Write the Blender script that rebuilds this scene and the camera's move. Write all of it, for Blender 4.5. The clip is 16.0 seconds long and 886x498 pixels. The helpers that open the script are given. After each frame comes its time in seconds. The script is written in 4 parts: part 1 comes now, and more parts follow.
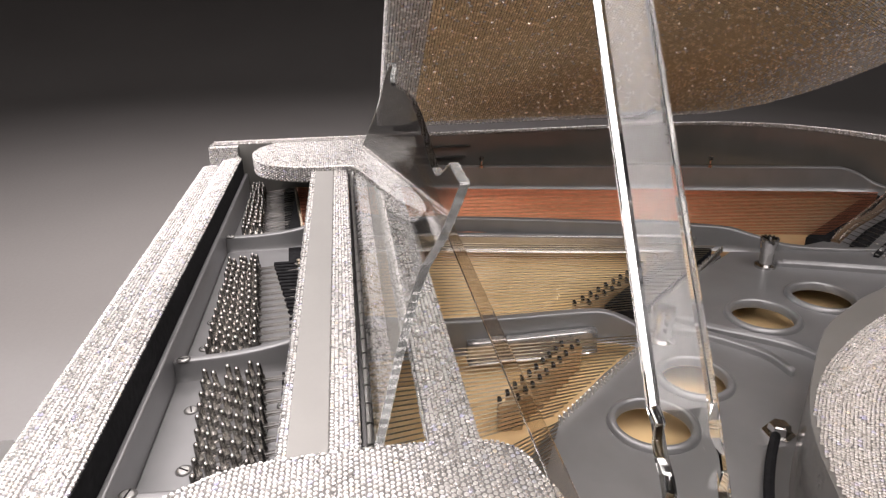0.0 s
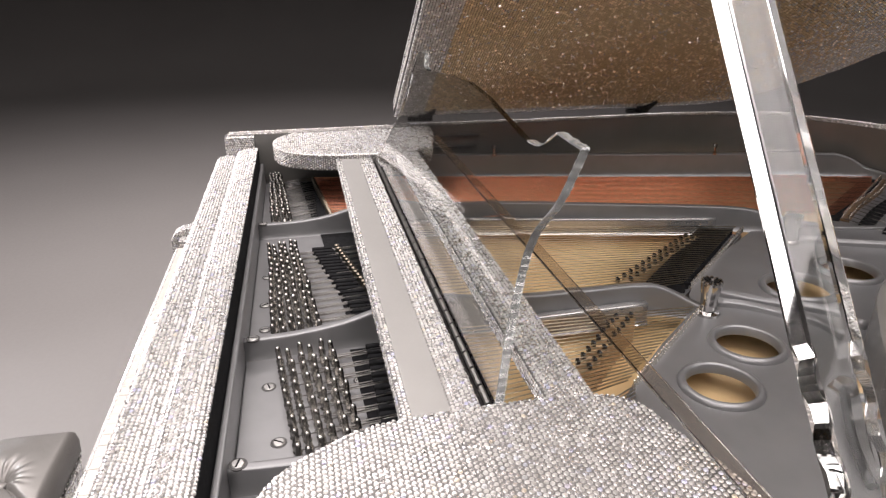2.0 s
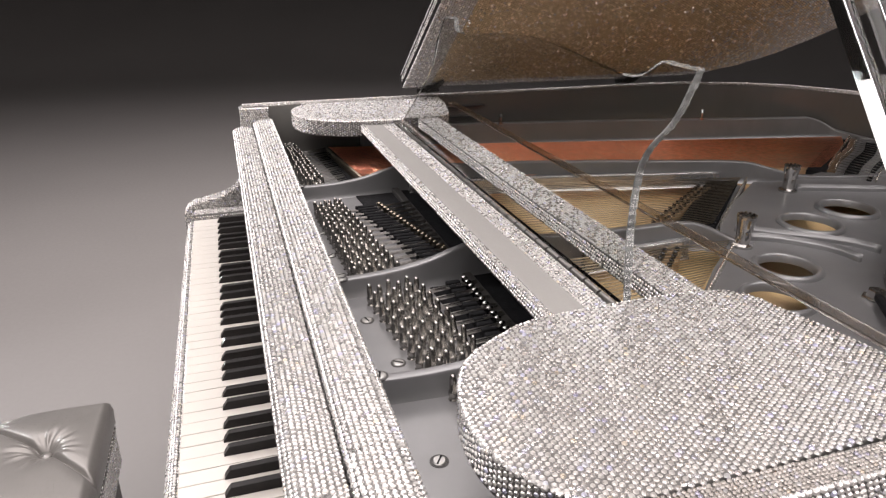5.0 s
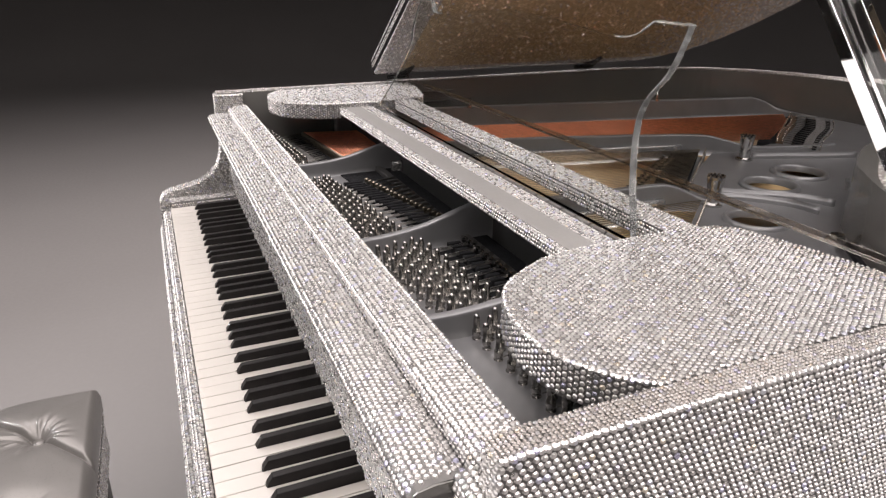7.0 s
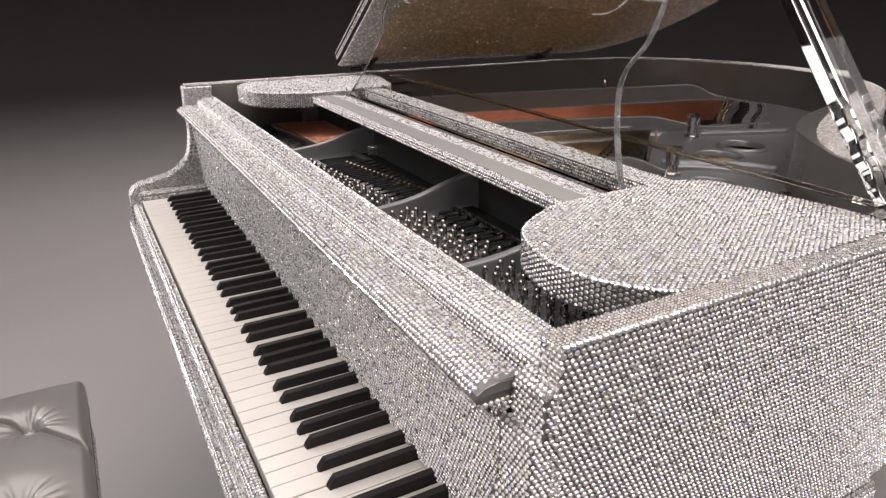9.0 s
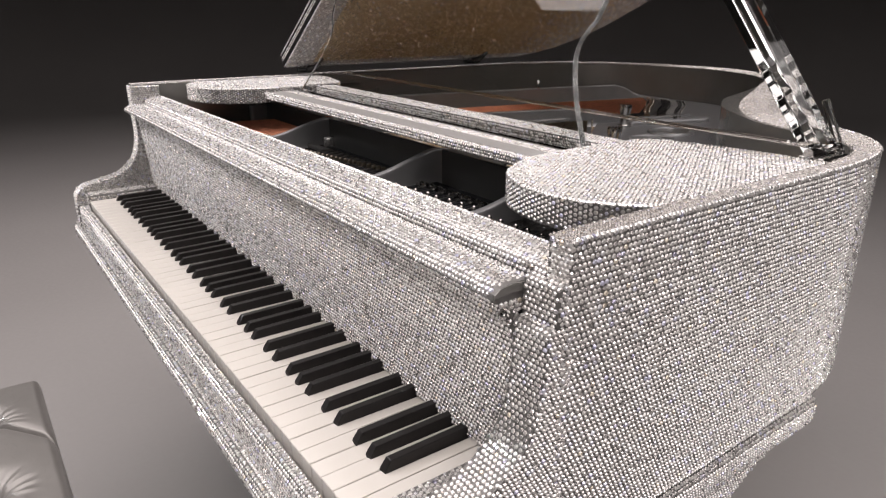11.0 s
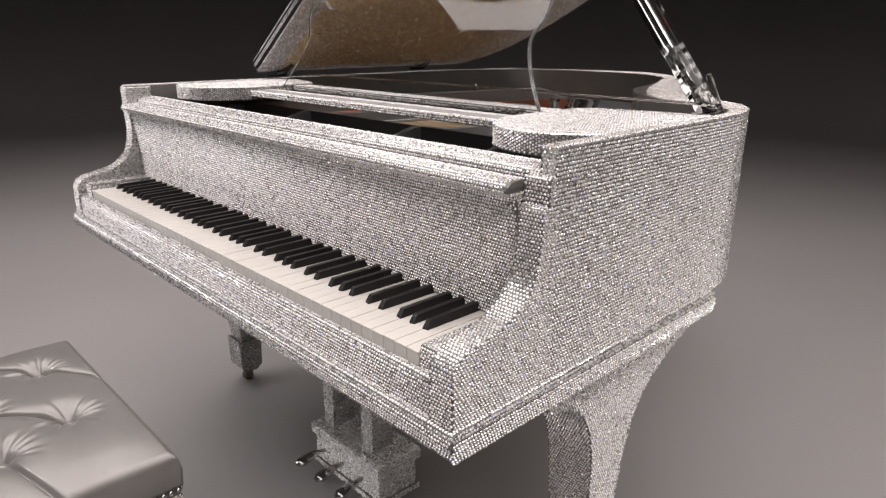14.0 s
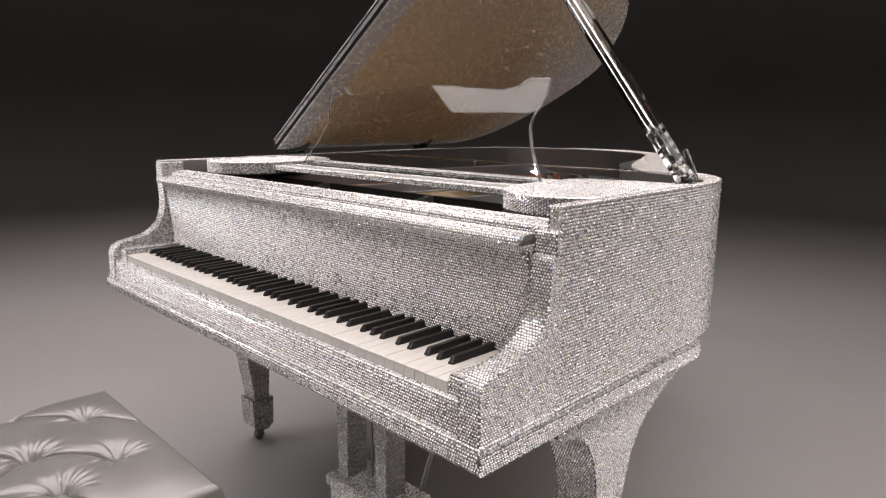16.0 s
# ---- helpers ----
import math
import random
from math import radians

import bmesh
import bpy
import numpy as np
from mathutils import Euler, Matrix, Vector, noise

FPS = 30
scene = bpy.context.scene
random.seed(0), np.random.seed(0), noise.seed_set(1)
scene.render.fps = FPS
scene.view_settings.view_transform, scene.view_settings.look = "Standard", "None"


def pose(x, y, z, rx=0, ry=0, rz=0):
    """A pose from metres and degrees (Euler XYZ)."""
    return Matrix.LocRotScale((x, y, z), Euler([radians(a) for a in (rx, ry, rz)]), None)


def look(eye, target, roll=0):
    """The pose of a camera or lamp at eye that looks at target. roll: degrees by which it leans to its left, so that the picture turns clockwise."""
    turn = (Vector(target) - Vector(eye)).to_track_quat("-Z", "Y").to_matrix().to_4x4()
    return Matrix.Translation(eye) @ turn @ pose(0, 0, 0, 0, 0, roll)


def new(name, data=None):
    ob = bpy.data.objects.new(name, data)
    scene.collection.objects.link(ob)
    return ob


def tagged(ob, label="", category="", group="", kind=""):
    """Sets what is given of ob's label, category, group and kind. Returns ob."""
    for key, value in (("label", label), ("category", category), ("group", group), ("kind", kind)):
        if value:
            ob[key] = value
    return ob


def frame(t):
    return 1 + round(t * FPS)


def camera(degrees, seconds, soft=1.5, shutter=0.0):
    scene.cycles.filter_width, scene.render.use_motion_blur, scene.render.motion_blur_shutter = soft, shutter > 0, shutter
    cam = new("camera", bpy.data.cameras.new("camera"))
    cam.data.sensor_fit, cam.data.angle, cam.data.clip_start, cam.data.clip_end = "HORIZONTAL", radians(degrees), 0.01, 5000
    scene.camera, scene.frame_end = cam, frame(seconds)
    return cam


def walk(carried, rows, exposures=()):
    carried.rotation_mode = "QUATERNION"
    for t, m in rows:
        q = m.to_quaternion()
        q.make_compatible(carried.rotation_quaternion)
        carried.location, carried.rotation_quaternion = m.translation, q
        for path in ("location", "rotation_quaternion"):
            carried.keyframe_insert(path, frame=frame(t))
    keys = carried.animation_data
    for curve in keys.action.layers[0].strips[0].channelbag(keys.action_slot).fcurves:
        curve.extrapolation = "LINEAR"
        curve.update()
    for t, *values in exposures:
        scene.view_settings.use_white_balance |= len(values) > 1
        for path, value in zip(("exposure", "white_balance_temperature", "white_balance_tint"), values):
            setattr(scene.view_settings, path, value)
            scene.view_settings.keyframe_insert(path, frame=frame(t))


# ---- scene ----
cam = camera(67.5, 16.0, 1.3)
PATH = [
    (0, (0.883, 0.441, 1.284), (-0.943, 0.703, 0.511), -0.6),
    (0.5, (0.882, 0.403, 1.28), (-0.942, 0.702, 0.514), 0.0),
    (1, (0.884, 0.368, 1.279), (-0.934, 0.694, 0.512), -0.0),
    (1.5, (0.887, 0.335, 1.271), (-0.925, 0.69, 0.503), 0.0),
    (2, (0.891, 0.301, 1.264), (-0.915, 0.686, 0.494), 0.0),
    (2.5, (0.894, 0.267, 1.257), (-0.904, 0.681, 0.487), 0.1),
    (3, (0.898, 0.229, 1.25), (-0.892, 0.677, 0.48), 0.2),
    (3.5, (0.903, 0.191, 1.244), (-0.879, 0.673, 0.475), 0.2),
    (4, (0.908, 0.152, 1.232), (-0.866, 0.67, 0.467), 0.3),
    (4.2, (0.912, 0.14, 1.228), (-0.858, 0.666, 0.461), 0.2),
    (6.3, (0.937, 0.042, 1.187), (-0.782, 0.718, 0.419), 0.5),
    (6.5, (0.943, 0.032, 1.182), (-0.772, 0.724, 0.419), 0.3),
    (7, (0.952, 0.001, 1.175), (-0.745, 0.736, 0.412), 0.3),
    (7.5, (0.96, -0.03, 1.167), (-0.718, 0.747, 0.405), 0.3),
    (8, (0.97, -0.059, 1.161), (-0.689, 0.761, 0.401), 0.3),
    (8.5, (0.978, -0.084, 1.153), (-0.662, 0.779, 0.4), 0.3),
    (9, (0.986, -0.107, 1.148), (-0.632, 0.8, 0.4), 0.2),
    (9.5, (0.994, -0.129, 1.144), (-0.602, 0.822, 0.404), 0.3),
    (10, (1.004, -0.146, 1.126), (-0.573, 0.847, 0.401), 0.3),
    (10.2, (1.005, -0.153, 1.117), (-0.562, 0.862, 0.4), 0.3),
    (12.3, (1.076, -0.333, 1.066), (-0.382, 0.876, 0.424), 0.2),
    (12.5, (1.091, -0.349, 1.066), (-0.366, 0.856, 0.414), 0.2),
    (13, (1.115, -0.399, 1.059), (-0.313, 0.844, 0.416), 0.2),
    (13.5, (1.138, -0.443, 1.053), (-0.265, 0.836, 0.424), 0.2),
    (14, (1.16, -0.484, 1.048), (-0.216, 0.831, 0.435), 0.1),
    (14.5, (1.182, -0.522, 1.041), (-0.179, 0.823, 0.459), 0.1),
    (15, (1.199, -0.56, 1.043), (-0.17, 0.8, 0.518), 0.1),
    (15.5, (1.218, -0.598, 1.047), (-0.166, 0.772, 0.591), 0.1),
    (16, (1.235, -0.629, 1.047), (-0.158, 0.753, 0.658), 0.2),
]
walk(cam, [(t, look(eye, target, roll)) for t, eye, target, roll in PATH], [(0, 0.30), (4, 0.14), (7, -0.10), (10, -0.20), (13, -0.16), (16, -0.08)])

# ---- world and lights ----
world = bpy.data.worlds.new("studio")
scene.world = world
world.use_nodes = True
world.node_tree.nodes["Background"].inputs[0].default_value = (1.0, 0.97, 0.95, 1)
world.node_tree.nodes["Background"].inputs[1].default_value = 0.004


def softbox(name, eye, target, w, h, watts, colour=(1, 0.97, 0.94), spread=180):
    data = bpy.data.lights.new(name, "AREA")
    data.shape, data.size, data.size_y, data.energy, data.color = "RECTANGLE", w, h, watts, colour
    data.spread = radians(spread)
    ob = new(name, data)
    ob.matrix_world = look(eye, target)
    return ob


softbox("softbox_overhead", (0.1, 0.1, 3.4), (0.1, 0.1, 0), 6.8, 4.36, 290, (1, 0.915, 0.90), 158)
softbox("softbox_back", (3.35, 3.5, 3.4), (3.35, 3.5, 0), 3.3, 1.8, 28, (1, 0.915, 0.90), 150)
softbox("softbox_side", (3.2, -2.5, 2.0), (0.2, 0.2, 0.7), 2.2, 2.2, 30, (1, 0.92, 0.895), 170)
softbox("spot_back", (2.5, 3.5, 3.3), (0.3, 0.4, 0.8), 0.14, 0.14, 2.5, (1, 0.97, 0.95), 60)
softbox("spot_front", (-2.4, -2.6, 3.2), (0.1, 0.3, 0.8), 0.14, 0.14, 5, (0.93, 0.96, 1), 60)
softbox("softbox_low", (-2.9, -1.8, 0.42), (-0.2, 0.14, 0.78), 0.14, 0.14, 1.6, (0.92, 0.95, 1.0), 40)

# ---- materials ----


def material(name, colour, rough=0.5, metal=0.0, scale=40.0, vary=0.12, bump=0.05, detail=6.0, coat=0.0, fine=400.0, fine_bump=0.03, rough_vary=0.1):
    """A surface whose colour and gloss vary at two scales, with fine relief."""
    m = bpy.data.materials.new(name)
    m.use_nodes = True
    nt = m.node_tree
    b = nt.nodes["Principled BSDF"]
    tc = nt.nodes.new("ShaderNodeTexCoord")
    n1 = nt.nodes.new("ShaderNodeTexNoise")
    n1.inputs["Scale"].default_value, n1.inputs["Detail"].default_value = scale, detail
    n2 = nt.nodes.new("ShaderNodeTexNoise")
    n2.inputs["Scale"].default_value, n2.inputs["Detail"].default_value = fine, 3
    nt.links.new(tc.outputs["Object"], n1.inputs["Vector"])
    nt.links.new(tc.outputs["Object"], n2.inputs["Vector"])
    ramp = nt.nodes.new("ShaderNodeMapRange")
    ramp.inputs["From Min"].default_value, ramp.inputs["From Max"].default_value = 0.3, 0.7
    ramp.inputs["To Min"].default_value, ramp.inputs["To Max"].default_value = 1 - vary, 1 + vary
    nt.links.new(n1.outputs["Fac"], ramp.inputs["Value"])
    mul = nt.nodes.new("ShaderNodeMix")
    mul.data_type, mul.blend_type = "RGBA", "MULTIPLY"
    mul.inputs[0].default_value = 1.0
    mul.inputs[6].default_value = (*colour, 1)
    nt.links.new(ramp.outputs["Result"], mul.inputs[7])
    nt.links.new(mul.outputs[2], b.inputs["Base Color"])
    rr = nt.nodes.new("ShaderNodeMapRange")
    rr.inputs["To Min"].default_value, rr.inputs["To Max"].default_value = max(0.02, rough - rough_vary), min(1, rough + rough_vary)
    nt.links.new(n2.outputs["Fac"], rr.inputs["Value"])
    nt.links.new(rr.outputs["Result"], b.inputs["Roughness"])
    b.inputs["Metallic"].default_value = metal
    b.inputs["Coat Weight"].default_value = coat
    b1 = nt.nodes.new("ShaderNodeBump")
    b1.inputs["Strength"].default_value, b1.inputs["Distance"].default_value = bump, 0.004
    b2 = nt.nodes.new("ShaderNodeBump")
    b2.inputs["Strength"].default_value, b2.inputs["Distance"].default_value = fine_bump, 0.0006
    nt.links.new(n1.outputs["Fac"], b1.inputs["Height"])
    nt.links.new(n2.outputs["Fac"], b2.inputs["Height"])
    nt.links.new(b1.outputs["Normal"], b2.inputs["Normal"])
    nt.links.new(b2.outputs["Normal"], b.inputs["Normal"])
    return m


def crystal_material(name, by_object, tone=(1, 1, 1), metal=0.72, smooth=(0.18, 0.30)):
    """Foiled glass stones: near-mirror facets, a few of them tinted."""
    m = bpy.data.materials.new(name)
    m.use_nodes = True
    nt = m.node_tree
    b = nt.nodes["Principled BSDF"]
    if by_object:
        rnd = nt.nodes.new("ShaderNodeObjectInfo").outputs["Random"]
    else:
        rnd = nt.nodes.new("ShaderNodeNewGeometry").outputs["Random Per Island"]
    ramp = nt.nodes.new("ShaderNodeValToRGB")
    el = ramp.color_ramp.elements
    el[0].position, el[0].color = 0.0, (0.68, 0.66, 0.64, 1)
    el[1].position, el[1].color = 0.86, (0.82, 0.80, 0.785, 1)
    for at, c in ((0.93, (0.77, 0.78, 0.83, 1)), (0.972, (0.69, 0.68, 0.88, 1)), (0.992, (0.88, 0.80, 0.68, 1))):
        e = el.new(at)
        e.color = c
    for e in el:
        e.color = (e.color[0] * tone[0], e.color[1] * tone[1], e.color[2] * tone[2], 1)
    nt.links.new(rnd, ramp.inputs["Fac"])
    nt.links.new(ramp.outputs["Color"], b.inputs["Base Color"])
    b.inputs["Metallic"].default_value = metal
    wn = nt.nodes.new("ShaderNodeTexWhiteNoise")
    wn.noise_dimensions = "1D"
    nt.links.new(rnd, wn.inputs["W"])
    rr = nt.nodes.new("ShaderNodeMapRange")
    rr.inputs["To Min"].default_value, rr.inputs["To Max"].default_value = smooth
    nt.links.new(wn.outputs["Value"], rr.inputs["Value"])
    nt.links.new(rr.outputs["Result"], b.inputs["Roughness"])
    b.inputs["Coat Weight"].default_value, b.inputs["Coat Roughness"].default_value = 0.4, 0.05
    return m


def acrylic_material(name="clear_acrylic", tint=(0.96, 0.97, 0.96)):
    m = bpy.data.materials.new(name)
    m.use_nodes = True
    b = m.node_tree.nodes["Principled BSDF"]
    b.inputs["Base Color"].default_value = (*tint, 1)
    b.inputs["Transmission Weight"].default_value = 1.0
    b.inputs["Roughness"].default_value = 0.02
    b.inputs["IOR"].default_value = 1.49
    return m


def edge_material():
    """Sawn and flame-polished acrylic edge: cloudy, uneven, half clear."""
    m = material("acrylic_edge", (0.90, 0.92, 0.90), 0.10, 0.0, 70, 0.6, 0.3, fine=300, rough_vary=0.06)
    b = m.node_tree.nodes["Principled BSDF"]
    b.inputs["Transmission Weight"].default_value = 0.8
    b.inputs["Coat Weight"].default_value = 0.8
    b.inputs["IOR"].default_value = 1.49
    return m


EDGE = edge_material()
CRYSTAL = crystal_material("rhinestone", False, (1, 1, 1), 0.78, (0.23, 0.34))
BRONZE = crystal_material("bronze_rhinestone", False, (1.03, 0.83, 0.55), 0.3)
LID_CLEAR = crystal_material("lid_rhinestone", False, (1, 1, 1), 0.4)
DIM = crystal_material("small_rhinestone", False, (0.78, 0.76, 0.74))
SPARK = crystal_material("bright_rhinestone", False, (1.08, 1.08, 1.08), 0.84, (0.10, 0.20))
CRYSTAL_ONE = crystal_material("rhinestone_single", True, (1, 1, 1), 0.78, (0.23, 0.34))
BED = material("stone_bed", (0.145, 0.14, 0.134), 0.5, 0.4, 60, 0.2)
PLATE = material("silver_painted_iron", (0.225, 0.225, 0.229), 0.34, 0.5, 18, 0.07, 0.04, fine=900, fine_bump=0.05)
INNER = material("grey_lacquer", (0.165, 0.16, 0.15), 0.25, 0.3, 9, 0.08, 0.0, coat=0.2, fine_bump=0.0, rough_vary=0.04)
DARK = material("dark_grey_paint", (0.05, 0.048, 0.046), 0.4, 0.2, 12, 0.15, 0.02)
GOLD = material("soundboard_spruce", (0.80, 0.58, 0.31), 0.38, 0.15, 30, 0.05, 0.03, coat=0.3)
COPPER = material("wound_copper", (0.88, 0.36, 0.22), 0.38, 1.0, 90, 0.15, 0.2, fine=2500, fine_bump=0.3)
STEEL = material("steel_wire", (0.8, 0.77, 0.72), 0.25, 1.0, 90, 0.1, 0.02)
DULL = material("dull_wire", (0.22, 0.21, 0.20), 0.4, 1.0, 90, 0.1, 0.02)
CHROME = material("polished_nickel", (0.55, 0.54, 0.53), 0.12, 1.0, 60, 0.06, 0.01, rough_vary=0.05)
BRASS = material("brass", (0.27, 0.235, 0.185), 0.3, 1.0, 70, 0.12, 0.03)
FELT = material("black_felt", (0.012, 0.012, 0.013), 0.9, 0, 120, 0.3, 0.3, fine=1500, fine_bump=0.4)
FELT.node_tree.nodes["Principled BSDF"].inputs["Specular IOR Level"].default_value = 0.1
BLACK = material("black_lacquer", (0.012, 0.011, 0.011), 0.2, 0, 25, 0.2, 0.02)
IVORY = material("ivory_acrylic", (0.57, 0.54, 0.50), 0.22, 0, 14, 0.03, 0.01, rough_vary=0.06)
EBONY = material("ebony", (0.010, 0.0085, 0.0085), 0.4, 0, 60, 0.25, 0.05)
EBONY.node_tree.nodes["Principled BSDF"].inputs["Specular IOR Level"].default_value = 0.3
TRAY = material("champagne_lacquer", (0.27, 0.262, 0.25), 0.45, 0.15, 10, 0.05, 0.01)
WIRE = material("bronze_wire", (0.50, 0.42, 0.31), 0.32, 1.0, 90, 0.15, 0.02)
MAPLE = material("pale_maple", (0.42, 0.29, 0.16), 0.45, 0, 60, 0.2, 0.04)
PIN = material("blued_steel", (0.40, 0.385, 0.365), 0.22, 1.0, 60, 0.15, 0.02)
# lighter, glossier copy of the plate paint; the lamp's reflection is in its colour
PLATE_LIT = material("lit_plate_paint", (0.50, 0.495, 0.49), 0.2, 0.75, 30, 0.06, 0.02)
SCREW = material("dull_nickel", (0.40, 0.395, 0.385), 0.32, 0.9, 60, 0.12, 0.03)
WOOD = material("dark_maple", (0.10, 0.06, 0.03), 0.5, 0, 50, 0.25, 0.05)
LEATHER = material("silver_leather", (0.21, 0.20, 0.19), 0.31, 0.35, 22, 0.06, 0.05, fine=700, fine_bump=0.12)
FLOOR = material("grey_studio_floor", (0.26, 0.248, 0.243), 0.55, 0, 0.8, 0.05, 0.02, fine=60, fine_bump=0.03)
WALL = material("dark_cove", (0.26, 0.248, 0.243), 0.55, 0, 0.8, 0.05, 0.02, fine=60, fine_bump=0.03)
CEILING = material("black_ceiling", (0.03, 0.029, 0.028), 0.9, 0, 0.6, 0.1, 0.02, fine=50)
ACRYLIC = acrylic_material()
SMOKED = acrylic_material("smoked_acrylic", (0.86, 0.81, 0.75))

# ---- building helpers ----


def link(name, mesh, mat, parent=None, label="", smooth=False, kind=""):
    mesh.materials.append(mat)
    if smooth:
        mesh.polygons.foreach_set("use_smooth", [True] * len(mesh.polygons))
    ob = new(name, mesh)
    ob.parent = parent
    return tagged(ob, label, kind=kind)


def part(name, bm, mat, parent=None, label="", smooth=False, kind=""):
    me = bpy.data.meshes.new(name)
    bmesh.ops.recalc_face_normals(bm, faces=bm.faces)
    bm.to_mesh(me)
    bm.free()
    return link(name, me, mat, parent, label, smooth, kind)


def raw(name, verts, faces, mat, parent=None, label="", smooth=False, kind=""):
    bm = bmesh.new()
    vs = [bm.verts.new(v) for v in verts]
    for f in faces:
        bm.faces.new([vs[k] for k in f])
    return part(name, bm, mat, parent, label, smooth, kind)


def box_bm(x0, x1, y0, y1, z0, z1, bevel=0.0, seg=2):
    bm = bmesh.new()
    bmesh.ops.create_cube(bm, size=1)
    bmesh.ops.transform(bm, matrix=Matrix.LocRotScale(((x0 + x1) / 2, (y0 + y1) / 2, (z0 + z1) / 2), None, (x1 - x0, y1 - y0, z1 - z0)), verts=bm.verts)
    if bevel:
        bmesh.ops.bevel(bm, geom=bm.edges[:], offset=bevel, segments=seg, profile=0.5, affect="EDGES")
    return bm


def prism_bm(poly, axis, a, b, bevel=0.0, seg=2):
    """The polygon swept along an axis from a to b. Polygon: (y, z) for x, (x, z) for y, (x, y) for z."""
    put = {"x": lambda p, s: (s, p[0], p[1]), "y": lambda p, s: (p[0], s, p[1]), "z": lambda p, s: (p[0], p[1], s)}[axis]
    bm = bmesh.new()
    lo, hi = [bm.verts.new(put(p, a)) for p in poly], [bm.verts.new(put(p, b)) for p in poly]
    n = len(poly)
    caps = [bm.faces.new(lo), bm.faces.new(hi)]
    for k in range(n):
        bm.faces.new((lo[k], lo[(k + 1) % n], hi[(k + 1) % n], hi[k]))
    if bevel:
        bm.edges.ensure_lookup_table()
        bmesh.ops.bevel(bm, geom=[e for f in caps for e in f.edges], offset=bevel, segments=seg, profile=0.5, affect="EDGES")
    return bm


def lathe_bm(profile, centre, n=20, m=None, capped=True):
    """A turned body: profile of (radius, height)."""
    bm = bmesh.new()
    rings = []
    for r, h in profile:
        rings.append([bm.verts.new((r * math.cos(2 * math.pi * k / n), r * math.sin(2 * math.pi * k / n), h)) for k in range(n)])
    for a, b in zip(rings, rings[1:]):
        for k in range(n):
            bm.faces.new((a[k], a[(k + 1) % n], b[(k + 1) % n], b[k]))
    for ring, r in ((rings[0], profile[0][0]), (rings[-1], profile[-1][0])):
        if r > 1e-5 and capped:
            bm.faces.new(ring)
    bmesh.ops.transform(bm, matrix=Matrix.Translation(centre) @ (m or Matrix()), verts=bm.verts)
    return bm


def tube_bm(points, r, n=8, radii=None):
    bm = bmesh.new()
    rings = []
    pts = [Vector(p) for p in points]
    for k, p in enumerate(pts):
        d = (pts[min(k + 1, len(pts) - 1)] - pts[max(k - 1, 0)]).normalized()
        u = d.cross(Vector((0, 0, 1)) if abs(d.z) < 0.9 else Vector((1, 0, 0))).normalized()
        v = d.cross(u)
        rr = radii[k] if radii else r
        rings.append([bm.verts.new(p + rr * (math.cos(2 * math.pi * j / n) * u + math.sin(2 * math.pi * j / n) * v)) for j in range(n)])
    for a, b in zip(rings, rings[1:]):
        for k in range(n):
            bm.faces.new((a[k], a[(k + 1) % n], b[(k + 1) % n], b[k]))
    bm.faces.new(rings[0])
    bm.faces.new(rings[-1])
    return bm


def spline(points, step=0.01, closed=False):
    """Points along a smooth curve through the given ones, at even steps."""
    p = np.array(points, float)
    n = len(p)
    out = []
    for k in range(n if closed else n - 1):
        a, b, c, d = (p[(k + s) % n] if closed else p[min(max(k + s, 0), n - 1)] for s in (-1, 0, 1, 2))
        for t in np.linspace(0, 1, 24, endpoint=False):
            out.append(0.5 * (2 * b + (c - a) * t + (2 * a - 5 * b + 4 * c - d) * t ** 2 + (3 * b - a - 3 * c + d) * t ** 3))
    out.append(p[0] if closed else p[-1])
    return resample(out, step)


def resample(points, step):
    q = np.array(points, float)
    s = np.concatenate(([0], np.cumsum(np.linalg.norm(np.diff(q, axis=0), axis=1))))
    at = np.linspace(0, s[-1], max(2, int(round(s[-1] / step)) + 1))
    return np.stack([np.interp(at, s, q[:, k]) for k in range(q.shape[1])], 1)


def wall_bm(path, half, tops, bottom):
    """A standing web along a plan path, with rounded shoulders; tops gives its height at each point."""
    bm = bmesh.new()
    pts = [Vector((*p[:2], 0)) for p in path]
    rows = []
    for k, p in enumerate(pts):
        d = (pts[min(k + 1, len(pts) - 1)] - pts[max(k - 1, 0)]).normalized()
        s = Vector((d.y, -d.x, 0))
        t, h = tops[k], half
        prof = [(h * 1.9, bottom), (h * 1.15, bottom + 0.006), (h, bottom + 0.014), (h, t - 0.005), (h, t - 0.0016), (h * 0.8, t - 0.0002), (h * 0.5, t)]
        prof += [(-o, z) for o, z in prof[::-1]]
        rows.append([bm.verts.new(p + s * o + Vector((0, 0, max(z, bottom)))) for o, z in prof])
    for a, b in zip(rows, rows[1:]):
        for k in range(len(a) - 1):
            bm.faces.new((a[k], a[k + 1], b[k + 1], b[k]))
    bm.faces.new(rows[0])
    bm.faces.new(rows[-1])
    return bm


# ---- rhinestones ----
STEP = 0.0050
RNG = np.random.default_rng(7)


